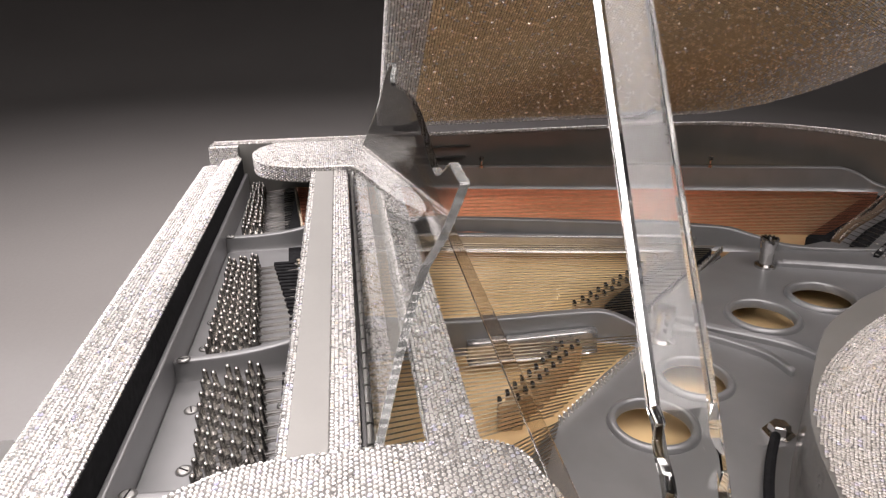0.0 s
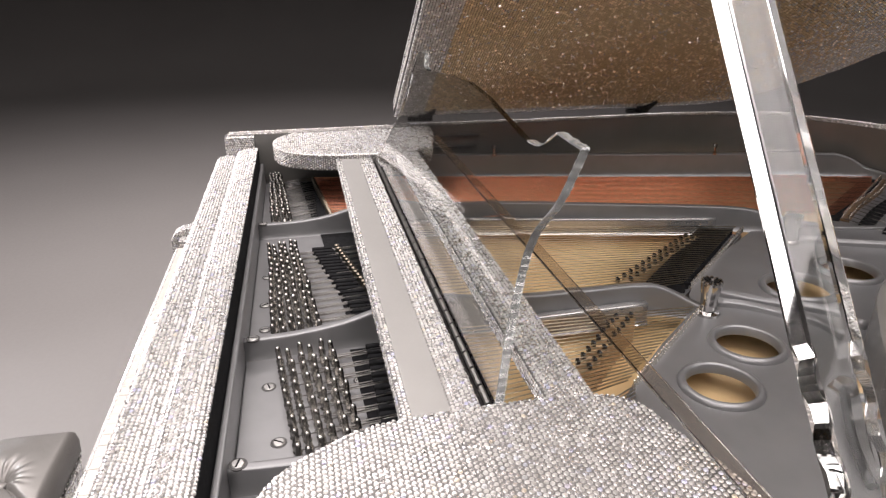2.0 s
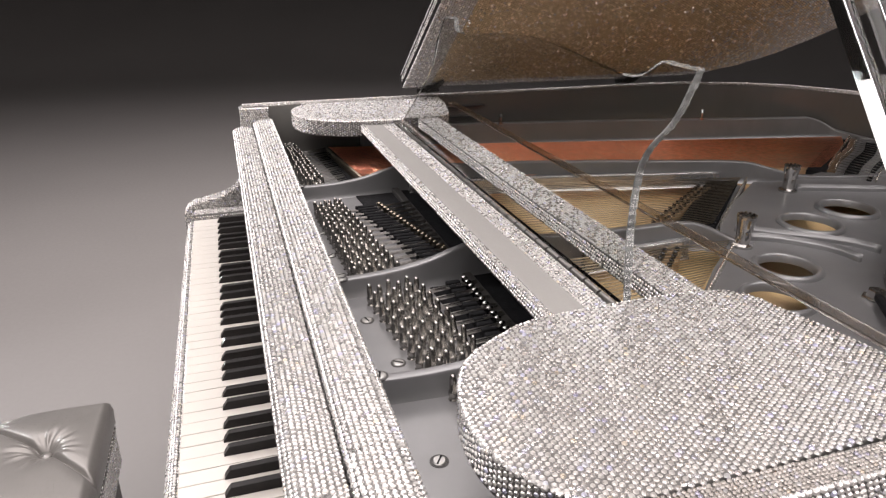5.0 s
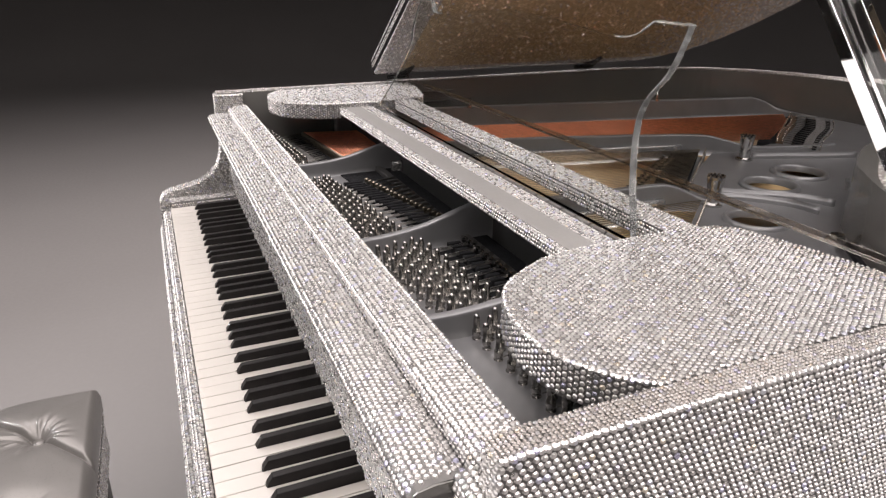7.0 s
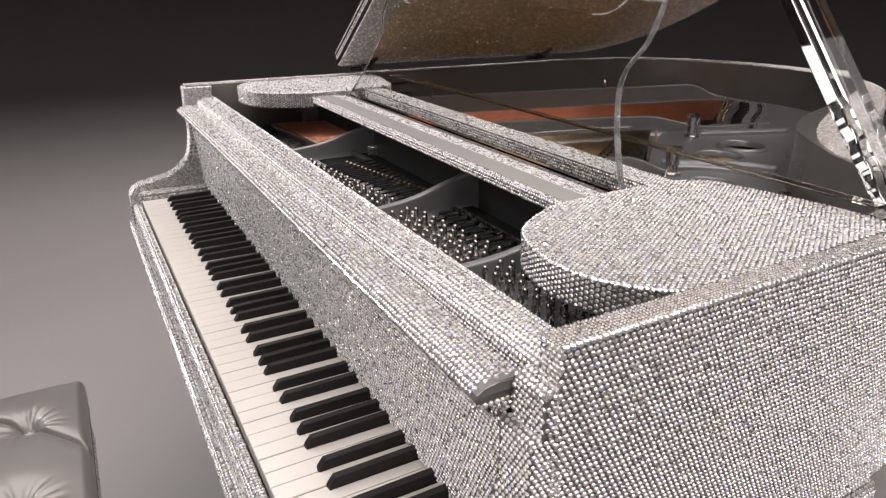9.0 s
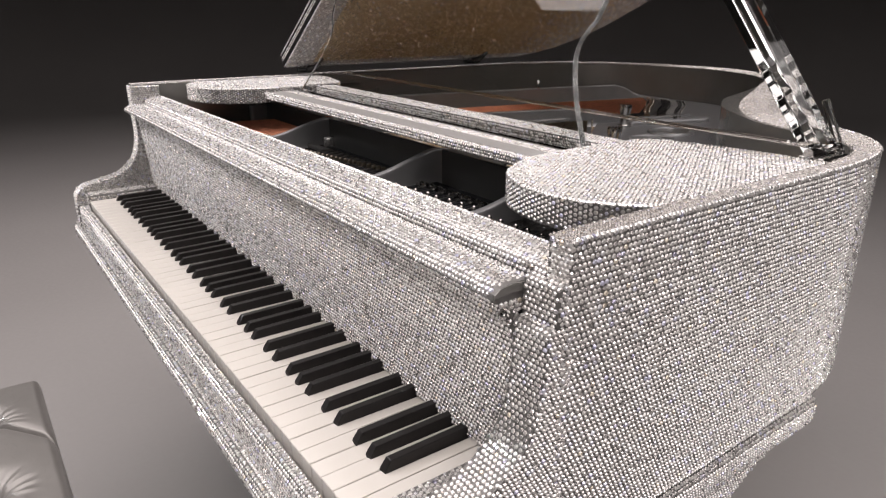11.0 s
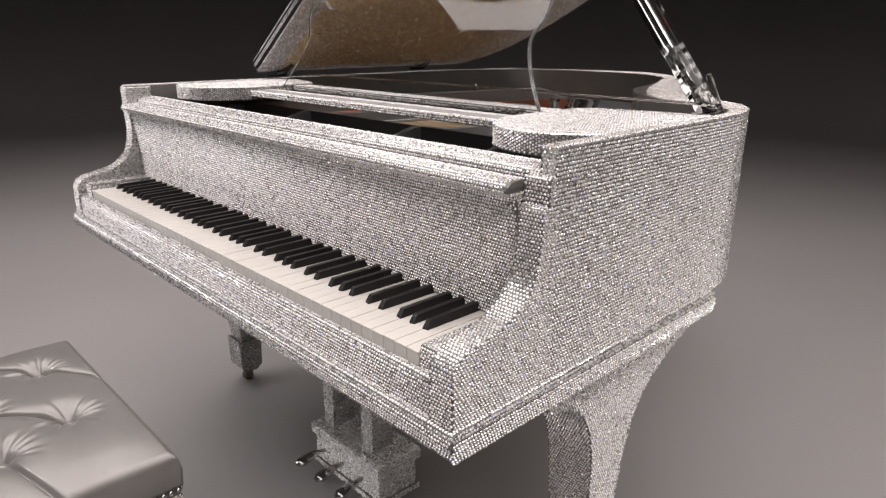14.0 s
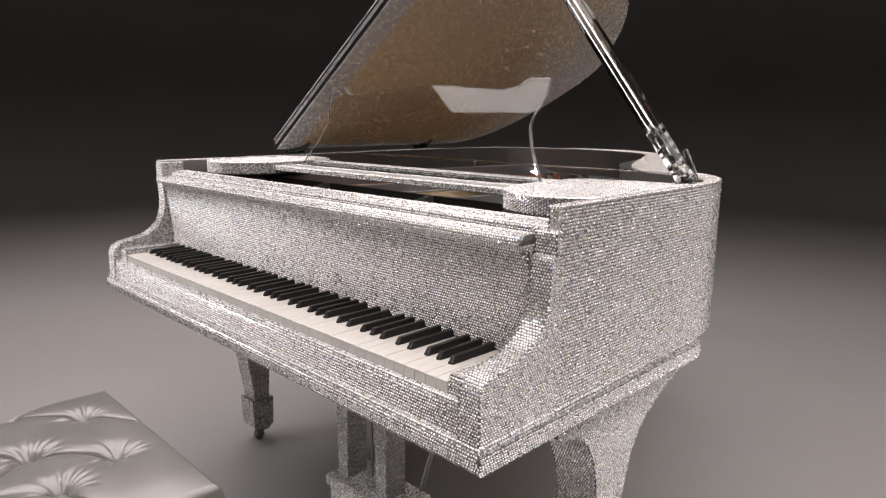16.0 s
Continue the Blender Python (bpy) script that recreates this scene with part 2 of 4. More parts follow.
class Stones:
    """Gathers seats for stones on one part and lays them as one mesh."""

    def __init__(self):
        self.c, self.n = [], []

    def add(self, c, n):
        c, n = np.array(c, float).reshape(-1, 3), np.array(n, float).reshape(-1, 3)
        self.c.append(c)
        self.n.append(n / np.linalg.norm(n, axis=1, keepdims=True))
        return self

    def poly(self, poly, put, normal, step=STEP, rows_first=False):
        """Hexagonal rows inside a flat polygon; put turns (u, v) arrays into places."""
        p = np.array(poly, float)
        lo, hi = p.min(0), p.max(0)
        vs = np.arange(lo[1] + step / 2, hi[1], step * 0.87)
        seats = []
        for k, v in enumerate(vs):
            u = np.arange(lo[0] + step * (0.5 if k % 2 else 1.0), hi[0], step)
            seats.append(np.stack([u, np.full_like(u, v)], 1))
        q = np.concatenate(seats)
        inside = np.zeros(len(q), bool)
        a, b = p, np.roll(p, -1, 0)
        for (x0, y0), (x1, y1) in zip(a, b):
            if y0 == y1:
                continue
            hit = ((y0 > q[:, 1]) != (y1 > q[:, 1])) & (q[:, 0] < (x1 - x0) * (q[:, 1] - y0) / (y1 - y0) + x0)
            inside ^= hit
        q = q[inside]
        if len(q):
            c = put(q[:, 0], q[:, 1])
            self.add(c, np.repeat(np.array([normal], float), len(c), 0))
        return self

    def band(self, path, z0, z1, step=STEP):
        """Level rows round a standing wall, each row shifted by half a stone."""
        for k, z in enumerate(np.arange(z0 + step / 2, z1, step * 0.91)):
            row = resample(path, step / 4)
            row = row[(2 * (k % 2))::4]
            d = np.gradient(row, axis=0)
            nrm = np.stack([d[:, 1], -d[:, 0], np.zeros(len(d))], 1)
            self.add(np.concatenate([row, np.full((len(row), 1), z)], 1), nrm)
        return self

    def sweep(self, line, axis, a, b, side=1.0, step=STEP):
        """Rows along an axis, on the surface that a profile sweeps. line: 3D profile points; its normal is line direction x axis, times side."""
        row = resample(line, step * 0.96)
        d = np.gradient(row, axis=0)
        ax = np.array(axis, float)
        nrm = np.cross(d, ax) * side
        nrm /= np.maximum(np.linalg.norm(nrm, axis=1, keepdims=True), 1e-9)
        for k in range(len(row)):
            s = np.arange(a + step * (0.5 if k % 2 else 1.0), b - step * 0.3, step)
            if len(s):
                self.add(row[k] + s[:, None] * ax, np.repeat(nrm[k:k + 1], len(s), 0))
        return self

    def lay(self, name, parent, r=STEP * 0.5, tilt=0.011, label="", mat=None, wild=(0.035, 8.0), table=0.61, glint=True):
        c, n = np.concatenate(self.c), np.concatenate(self.n)
        m = len(c)
        loose = RNG.random(m) < wild[0]
        n = n + RNG.normal(0, tilt, (m, 3)) * np.where(loose, wild[1], 1.0)[:, None]
        n /= np.linalg.norm(n, axis=1, keepdims=True)
        c = c + RNG.normal(0, 0.00018, (m, 3))
        turn = np.where(loose, RNG.uniform(0, math.pi / 3, m), RNG.normal(0.2, 0.06, m))
        rad = r * RNG.uniform(0.93, 1.02, m)
        if glint and loose.any():
            stone_mesh("bright_rhinestone_covering", c[loose], n[loose], turn[loose], rad[loose], table, parent, "", SPARK)
            c, n, turn, rad = c[~loose], n[~loose], turn[~loose], rad[~loose]
        return stone_mesh(name, c, n, turn, rad, table, parent, label, mat or CRYSTAL)


def stone_mesh(name, c, n, turn, rad, table, parent, label, mat):
    """Six-sided stones with a flat table, one at each seat, as one mesh."""
    m = len(c)
    ref = np.where(np.abs(n[:, 2:3]) < 0.9, np.array([[0, 0, 1.0]]), np.array([[1.0, 0, 0]]))
    u = np.cross(n, ref)
    u /= np.linalg.norm(u, axis=1, keepdims=True)
    v = np.cross(n, u)
    verts = np.empty((m, 12, 3))
    for k in range(6):
        a = turn + k * math.pi / 3
        e = np.cos(a)[:, None] * u + np.sin(a)[:, None] * v
        verts[:, k] = c + rad[:, None] * e - 0.0004 * n
        verts[:, 6 + k] = c + table * rad[:, None] * e + (0.46 * rad)[:, None] * n
    base = (np.arange(m) * 12)[:, None]
    quads = np.array([[k, (k + 1) % 6, 6 + (k + 1) % 6, 6 + k] for k in range(6)]).ravel()
    flat = np.concatenate([quads, np.arange(6, 12)])
    loops = (base + flat[None]).ravel()
    sizes = np.tile([4] * 6 + [6], m)
    starts = np.concatenate(([0], np.cumsum(sizes)[:-1]))
    me = bpy.data.meshes.new(name)
    me.vertices.add(m * 12)
    me.vertices.foreach_set("co", verts.ravel())
    me.loops.add(len(loops))
    me.loops.foreach_set("vertex_index", loops.astype(np.int32))
    me.polygons.add(len(sizes))
    me.polygons.foreach_set("loop_start", starts.astype(np.int32))
    me.polygons.foreach_set("use_smooth", np.zeros(len(sizes), bool))
    me.update(calc_edges=True)
    return link(name, me, mat, parent, label, kind="stuff")


def flat_z(z):
    return lambda u, v: np.stack([u, v, np.full_like(u, z)], 1)


def flat_y(y):
    return lambda u, v: np.stack([u, np.full_like(u, y), v], 1)


def flat_x(x):
    return lambda u, v: np.stack([np.full_like(u, x), u, v], 1)


def rect(a0, a1, b0, b1):
    return [(a0, b0), (a1, b0), (a1, b1), (a0, b1)]


def empty(name, label, category, place=(0, 0, 0)):
    ob = new(name)
    ob.empty_display_size = 0.1
    ob.location = place
    return tagged(ob, label, category)


# ---- the studio ----
def studio():
    part("floor", box_bm(-8.2, 8.2, -8.2, 8.2, -0.1, 0.0), FLOOR, None, "seamless matt grey studio floor", kind="structure")
    # a round cove that rises out of the floor into the wall
    prof = [(7.2, 0.002), (7.4, 0.0025)] + [(7.6 + 2.6 * math.sin(a), 0.003 + 2.6 * (1 - math.cos(a))) for a in np.linspace(0, math.pi / 2, 16)] + [(10.2, 5.0), (10.4, 5.0), (10.4, -0.02)]
    part("backdrop", lathe_bm(prof, (0, 0, 0), 96, None, False), WALL, None, "seamless dark studio backdrop curving up from the floor", True, kind="structure")
    part("ceiling", lathe_bm([(0.0, 5.0), (10.4, 5.0), (10.4, 5.2), (0.0, 5.2)], (0, 0, 0), 96, None, False), CEILING, None, "dark studio ceiling", kind="structure")


studio()

# ---- the grand piano ----
W = 0.692
RIM = 0.923
BASE = 0.607
OUTER = spline([(W, 0.150), (W, 0.36), (W, 0.57), (0.684, 0.68), (0.659, 0.758), (0.61, 0.822), (0.535, 0.877), (0.453, 0.949), (0.387, 1.042), (0.331, 1.151), (0.24, 1.34), (0.125, 1.53),
                (0.01, 1.64), (-0.14, 1.725), (-0.29, 1.73), (-0.44, 1.68), (-0.58, 1.57), (-0.66, 1.43), (-0.69, 1.28), (-W, 1.1), (-W, 0.6), (-W, 0.136)], 0.02)
INSIDE = spline([(0.667, 0.150), (0.667, 0.36), (0.667, 0.58), (0.655, 0.685), (0.62, 0.745), (0.56, 0.779), (0.50, 0.803), (0.434, 0.841), (0.327, 0.932), (0.281, 0.996), (0.237, 1.082), (0.17, 1.30), (0.085, 1.50),
                 (-0.01, 1.60), (-0.15, 1.675), (-0.28, 1.68), (-0.42, 1.635), (-0.55, 1.54), (-0.63, 1.41), (-0.664, 1.27), (-0.667, 1.1), (-0.667, 0.6), (-0.667, 0.136)], 0.02)
piano = empty("grand_piano", "crystal-covered silver grand piano with open lid on the floor", "piano")


def shell_bm(outer, inner, z0, z1):
    n = 180
    o, i = resample_n(outer, n), resample_n(inner, n)
    bm = bmesh.new()
    rows = [[bm.verts.new((*p, z)) for p, z in ((o[k], z0), (o[k], z1), (i[k], z1), (i[k], z0))] for k in range(n)]
    for a, b in zip(rows, rows[1:]):
        for k in range(4):
            bm.faces.new((a[k], a[(k + 1) % 4], b[(k + 1) % 4], b[k]))
    bm.faces.new(rows[0])
    bm.faces.new(rows[-1])
    return bm


def resample_n(points, n):
    q = np.array(points, float)
    s = np.concatenate(([0], np.cumsum(np.linalg.norm(np.diff(q, axis=0), axis=1))))
    at = np.linspace(0, s[-1], n)
    return np.stack([np.interp(at, s, q[:, k]) for k in range(2)], 1)


def build_rim():
    nrm = np.gradient(OUTER, axis=0)
    nrm = np.stack([nrm[:, 1], -nrm[:, 0]], 1)
    nrm /= np.linalg.norm(nrm, axis=1, keepdims=True)
    skin = OUTER - nrm * 0.012
    rim = part("rim", shell_bm(OUTER, skin, BASE + 0.004, RIM - 0.001), BED, piano, "outer rim set with rows of clear rhinestones")
    part("inner_rim", shell_bm(skin, INSIDE, BASE, RIM - 0.002), INNER, piano, "smooth dark grey inner rim")
    st = Stones()
    keep = OUTER[(OUTER[:, 0] > -0.5) | (OUTER[:, 1] > 1.2)]
    st.band(keep, BASE + 0.006, RIM, 0.0057)
    st.poly(rect(0.6675, W, 0.852, RIM), flat_y(0.1495), (0, -1, 0))
    st.lay("rhinestone_covering", rim, 0.0057 * 0.5, tilt=0.028, wild=(0.05, 5.0))
    st = Stones()
    fine = 0.0036
    # the top edge follows the wall in rows
    o, i = resample_n(OUTER, 460), resample_n(INSIDE, 460)
    wide = np.linalg.norm(o - i, axis=1)
    for k in range(28):
        f = (0.002 + k * fine * 0.87) / wide
        ok = f < 0.97
        if not ok.any():
            break
        f = np.minimum(f, 0.97)[:, None]
        whole = o * (1 - f) + i * f
        runs = np.split(np.arange(len(o)), np.where(np.diff(ok.astype(int)))[0] + 1)
        row = np.concatenate([resample(whole[r], fine) for r in runs if ok[r[0]] and len(r) > 3] or [np.zeros((0, 2))])
        st.add(np.concatenate([row, np.full((len(row), 1), RIM)], 1), np.repeat([[0, 0, 1.0]], len(row), 0))
    st.lay("rhinestone_covering", rim, fine * 0.485, mat=DIM)
    # a row of larger stones along the outer edge
    st = Stones()
    row = resample(OUTER, 0.0057)
    d = np.gradient(row, axis=0)
    out = np.stack([d[:, 1], -d[:, 0], np.linalg.norm(d, axis=1) * 2.2], 1)
    st.add(np.concatenate([row, np.full((len(row), 1), RIM + 0.0005)], 1), out)
    st.lay("edge_stone_covering", rim, 0.0027)
    return rim


RIM_PART = build_rim()


def arm_profile():
    """Side view of a key arm, as (y, z), from the post's top down to the front foot and back."""
    s = spline([(0.128, 0.868), (0.128, 0.80), (0.112, 0.752), (0.075, 0.723), (0.03, 0.712), (0.0, 0.705), (-0.016, 0.692), (-0.021, 0.672), (-0.021, 0.607)], 0.006)
    return [(0.128, RIM - 0.004)] + [tuple(p) for p in s]


def build_arm(sign):
    """The cheek at one end of the keys: post, sweeping arm and key block."""
    prof = arm_profile()
    top = RIM - 0.004
    if sign > 0:
        # the treble arm ends in a ledge below the set-back rim
        top = 0.851
        prof = [(0.160, 0.852), (0.134, 0.8515), (0.129, 0.847)] + [p for p in prof if p[1] < 0.842]
    x0, x1 = sorted((sign * 0.652, sign * (W - 0.001)))
    arm = part("arm", prism_bm(prof + [(0.19, 0.607), (0.19, top)], "x", x0, x1), BED, piano, "curved key arm covered with rhinestones")
    st = Stones()
    line = [(0, y, z) for y, z in prof]
    st.sweep(line, (1, 0, 0), x0, x1, side=1.0)
    poly = prof + [(0.157 if sign > 0 else 0.19, 0.607), (0.157 if sign > 0 else 0.19, top)]
    st.poly(poly, flat_x(sign * (W - 0.0005)), (sign, 0, 0))
    inner = prof + [(0.19, 0.607), (0.19, top)]
    st.poly(inner, flat_x(sign * 0.6518), (-sign, 0, 0))
    if sign < 0:
        st.poly(rect(x0, x1, 0.13, 0.19), flat_z(top), (0, 0, 1))
    st.lay("rhinestone_covering", arm)
    a, b = sorted((sign * 0.6135, sign * 0.6505))
    block = part("key_block", box_bm(a, b, -0.001, 0.148, 0.62, 0.693, 0.004), BED, piano, "small rhinestone block at the end of the keys")
    st = Stones()
    st.poly(rect(a + 0.002, b - 0.002, 0.0, 0.146), flat_z(0.693), (0, 0, 1))
    st.poly(rect(a, b, 0.66, 0.69), flat_y(-0.001), (0, -1, 0))
    st.poly(rect(0.0, 0.146, 0.675, 0.69), flat_x(a if sign > 0 else b), (-sign, 0, 0))
    st.lay("rhinestone_covering", block)


build_arm(1)
build_arm(-1)


def build_case_front():
    # key bed with its stepped moulding
    prof = [(-0.019, 0.614), (-0.026, 0.612), (-0.030, 0.604), (-0.030, 0.596), (-0.026, 0.590), (-0.024, 0.578), (-0.018, 0.575)]
    bed = part("key_bed", prism_bm(prof + [(0.63, 0.575), (0.63, 0.6065), (-0.019, 0.6065)], "x", -W - 0.006, W + 0.006), BED, piano, "key bed with a rhinestone moulding")
    st = Stones()
    st.sweep([(0, y, z) for y, z in prof], (1, 0, 0), -W - 0.006, W + 0.006, side=1.0)
    for s in (-1, 1):
        st.sweep([(s * (W + 0.001), 0, 0.614), (s * (W + 0.006), 0, 0.610), (s * (W + 0.009), 0, 0.602), (s * (W + 0.008), 0, 0.590), (s * (W + 0.006), 0, 0.577)], (0, 1, 0), -0.03, 0.63, side=float(s))
    st.lay("rhinestone_covering", bed)
    prof = [(-0.0035, 0.662), (-0.008, 0.665), (-0.014, 0.662), (-0.017, 0.655), (-0.0175, 0.645), (-0.0175, 0.611)]
    slip = part("key_slip", prism_bm(prof + [(-0.0035, 0.611)], "x", -0.651, 0.651), BED, piano, "key slip covered with rhinestones")
    st = Stones()
    st.sweep([(0, y, z) for y, z in prof], (1, 0, 0), -0.651, 0.651, side=1.0)
    st.lay("rhinestone_covering", slip)
    # fallboard, folded open and standing behind the keys
    prof = [(0.148, 0.684), (0.146, 0.72), (0.138, 0.80), (0.133, 0.845), (0.130, 0.855), (0.121, 0.8625), (0.1105, 0.866), (0.1072, 0.870), (0.109, 0.8745), (0.115, 0.8785), (0.128, 0.8805), (0.142, 0.8803), (0.149, 0.879)]
    fall = part("fallboard", prism_bm(prof + [(0.1502, 0.862), (0.1515, 0.80), (0.162, 0.684)], "x", -0.6495, 0.6495), BED, piano, "fallboard with rounded lip, covered with rhinestones")
    st = Stones()
    st.sweep([(0, y, z) for y, z in prof], (1, 0, 0), -0.649, 0.647, side=-1.0)
    st.poly([(0.1385, 0.80), (0.1335, 0.845), (0.130, 0.855), (0.112, 0.866), (0.149, 0.866), (0.1505, 0.80)], flat_x(0.6499), (1, 0, 0))
    st.lay("rhinestone_covering", fall, wild=(0.07, 7.0))
    cap = [(0.1072, 0.870), (0.109, 0.8745), (0.115, 0.8785), (0.128, 0.8805), (0.149, 0.879), (0.149, 0.869), (0.135, 0.8722), (0.121, 0.8726), (0.112, 0.8705)]
    part("end_cap", prism_bm(cap, "x", 0.6497, 0.6512), INNER, fall, "plain grey end of the lip")
    part("knob", lathe_bm([(0.0, -0.001), (0.0035, 0.0), (0.0052, 0.003), (0.0042, 0.006), (0.0, 0.0072)], (0.637, 0.1345, 0.846), 14, Matrix.Rotation(math.pi / 2, 4, "X")), CHROME, fall, "small round nickel knob", True)
    # solid black box that draws the shade between fallboard end and arm
    part("end_gap_shade", box_bm(0.6496, 0.6514, 0.136, 0.150, 0.70, 0.855), FELT, fall, "black filler for the shade in the gap at the end of the fallboard")
    part("groove", box_bm(-0.6495, 0.648, 0.1505, 0.1540, 0.80, 0.866, 0.001), INNER, piano, "grey groove behind the lip")
    rail = part("front_rail", prism_bm([(0.1545, 0.80), (0.1935, 0.80), (0.1955, 0.8930), (0.1935, 0.8950), (0.175, 0.8938), (0.1562, 0.8890), (0.1545, 0.8870)], "x", -0.652, 0.666), BED, piano, "long front rail set with rhinestones")
    st = Stones()
    st.sweep([(0, 0.1542, 0.867), (0, 0.1542, 0.8870), (0, 0.1562, 0.8895), (0, 0.175, 0.8943), (0, 0.194, 0.8955), (0, 0.1958, 0.8935)], (1, 0, 0), -0.652, 0.666, side=-1.0)
    st.lay("rhinestone_covering", rail)
    end = part("rail_end", prism_bm([(0.1390, 0.8525), (0.1480, 0.8525), (0.1480, 0.8875), (0.1390, 0.8840)], "x", 0.6518, 0.6912), BED, piano, "rhinestone block at the end of the front rail")
    st = Stones()
    st.sweep([(0, 0.1388, 0.853), (0, 0.1388, 0.884), (0, 0.150, 0.8885)], (1, 0, 0), 0.6515, 0.6915, side=-1.0)
    st.poly([(0.1390, 0.8525), (0.1495, 0.8525), (0.1495, 0.888), (0.1390, 0.884)], flat_x(0.6913), (1, 0, 0))
    st.lay("rhinestone_covering", end)
    part("rail_felt", box_bm(-0.652, 0.666, 0.1957, 0.1978, 0.80, 0.8910, 0.0008, 1), FELT, rail, "black felt on the back of the front rail")
    # black block added low in the opening as its shade
    part("pin_block_shade", box_bm(-0.65, 0.65, 0.187, 0.206, 0.76, 0.80), FELT, piano, "black filler for the shade in the gap behind the front rail")


build_case_front()


def build_keys():
    """52 white keys with their cut-outs and 36 black ones."""
    pitch = 1.222 / 52
    blacks = []
    for k in range(52):
        letter = "ABCDEFG"[k % 7]
        if letter in "ACDFG" and k < 51:
            off = {"A": 0.003, "C": -0.003, "D": 0.003, "F": -0.0035, "G": 0.0}[letter]
            blacks.append((k, -0.611 + pitch * (k + 1) + off))
    half = 0.0062
    for k in range(52):
        x0, x1 = -0.611 + pitch * k + 0.00065, -0.611 + pitch * (k + 1) - 0.00065
        l, r = x0, x1
        for _, c in blacks:
            if abs(c - x0) < 0.008:
                l = c + half
            if abs(c - x1) < 0.008:
                r = c - half
        y0, ym, y1 = -0.0005, 0.0495, 0.150
        poly = [(x0, y0), (x1, y0), (x1, ym)] + ([(r, ym)] if r != x1 else []) + [(r, y1), (l, y1)] + ([(l, ym)] if l != x0 else []) + [(x0, ym)]
        dz = random.uniform(-0.0003, 0.0003)
        key = part("white_key", prism_bm(poly, "z", 0.6765 + dz, 0.680 + dz, 0.0007, 1), IVORY, piano, "")
        part("key_front", box_bm(x0 + 0.0002, x1 - 0.0002, y0 + 0.0014, y0 + 0.004, 0.655 + dz, 0.6766 + dz), IVORY, key)
        part("key_stick", box_bm(l + 0.0006, r - 0.0006, y0 + 0.004, y1, 0.655 + dz, 0.6766 + dz), WOOD, key, "dark wooden key stick")
    for k, c in blacks:
        w, t = 0.0055, 0.0045
        verts = [(c - w, 0.050, 0.672), (c + w, 0.050, 0.672), (c + w, 0.150, 0.672), (c - w, 0.150, 0.672),
                 (c - w * 0.98, 0.0505, 0.682), (c + w * 0.98, 0.0505, 0.682), (c - t, 0.057, 0.6915), (c + t, 0.057, 0.6915), (c + t, 0.150, 0.692), (c - t, 0.150, 0.692)]
        bm = bmesh.new()
        vs = [bm.verts.new(v) for v in verts]
        for f in ((0, 1, 5, 4), (4, 5, 7, 6), (6, 7, 8, 9), (1, 2, 8, 7, 5), (0, 4, 6, 9, 3), (2, 3, 9, 8), (0, 3, 2, 1)):
            bm.faces.new([vs[q] for q in f])
        bmesh.ops.bevel(bm, geom=[e for e in bm.edges if min(v.co.z for v in e.verts) > 0.68], offset=0.0009, segments=2, profile=0.5, affect="EDGES")
        part("black_key", bm, EBONY, piano)


build_keys()

# cast plate, soundboard and strings
HOLES = [(0.323, 0.752, 0.041), (0.247, 0.840, 0.041), (0.116, 1.015, 0.045), (0.076, 1.138, 0.045)]


def slab_with_holes_bm(outline, holes, z0, z1):
    """A flat plate with round openings, closed all round."""
    from mathutils import geometry
    loops = [[Vector(p) for p in outline]]
    for x, y, r in holes:
        loops.append([Vector((x + r * math.cos(a), y + r * math.sin(a))) for a in np.linspace(0, 2 * math.pi, 32, endpoint=False)])
    pts, edges = [], []
    for lp in loops:
        b = len(pts)
        pts += lp
        edges += [(b + k, b + (k + 1) % len(lp)) for k in range(len(lp))]
    v2, _, f2, *_ = geometry.delaunay_2d_cdt(pts, edges, [], 1, 1e-6)
    f2 = [f for f in f2 if all(math.hypot(sum(v2[k].x for k in f) / len(f) - x, sum(v2[k].y for k in f) / len(f) - y) > r * 0.97 for x, y, r in holes)]
    bm = bmesh.new()
    top = [bm.verts.new((v.x, v.y, z1)) for v in v2]
    for f in f2:
        bm.faces.new([top[k] for k in f])
    got = bmesh.ops.extrude_face_region(bm, geom=bm.faces[:])
    for e in got["geom"]:
        if isinstance(e, bmesh.types.BMVert):
            e.co.z = z0
    return bm


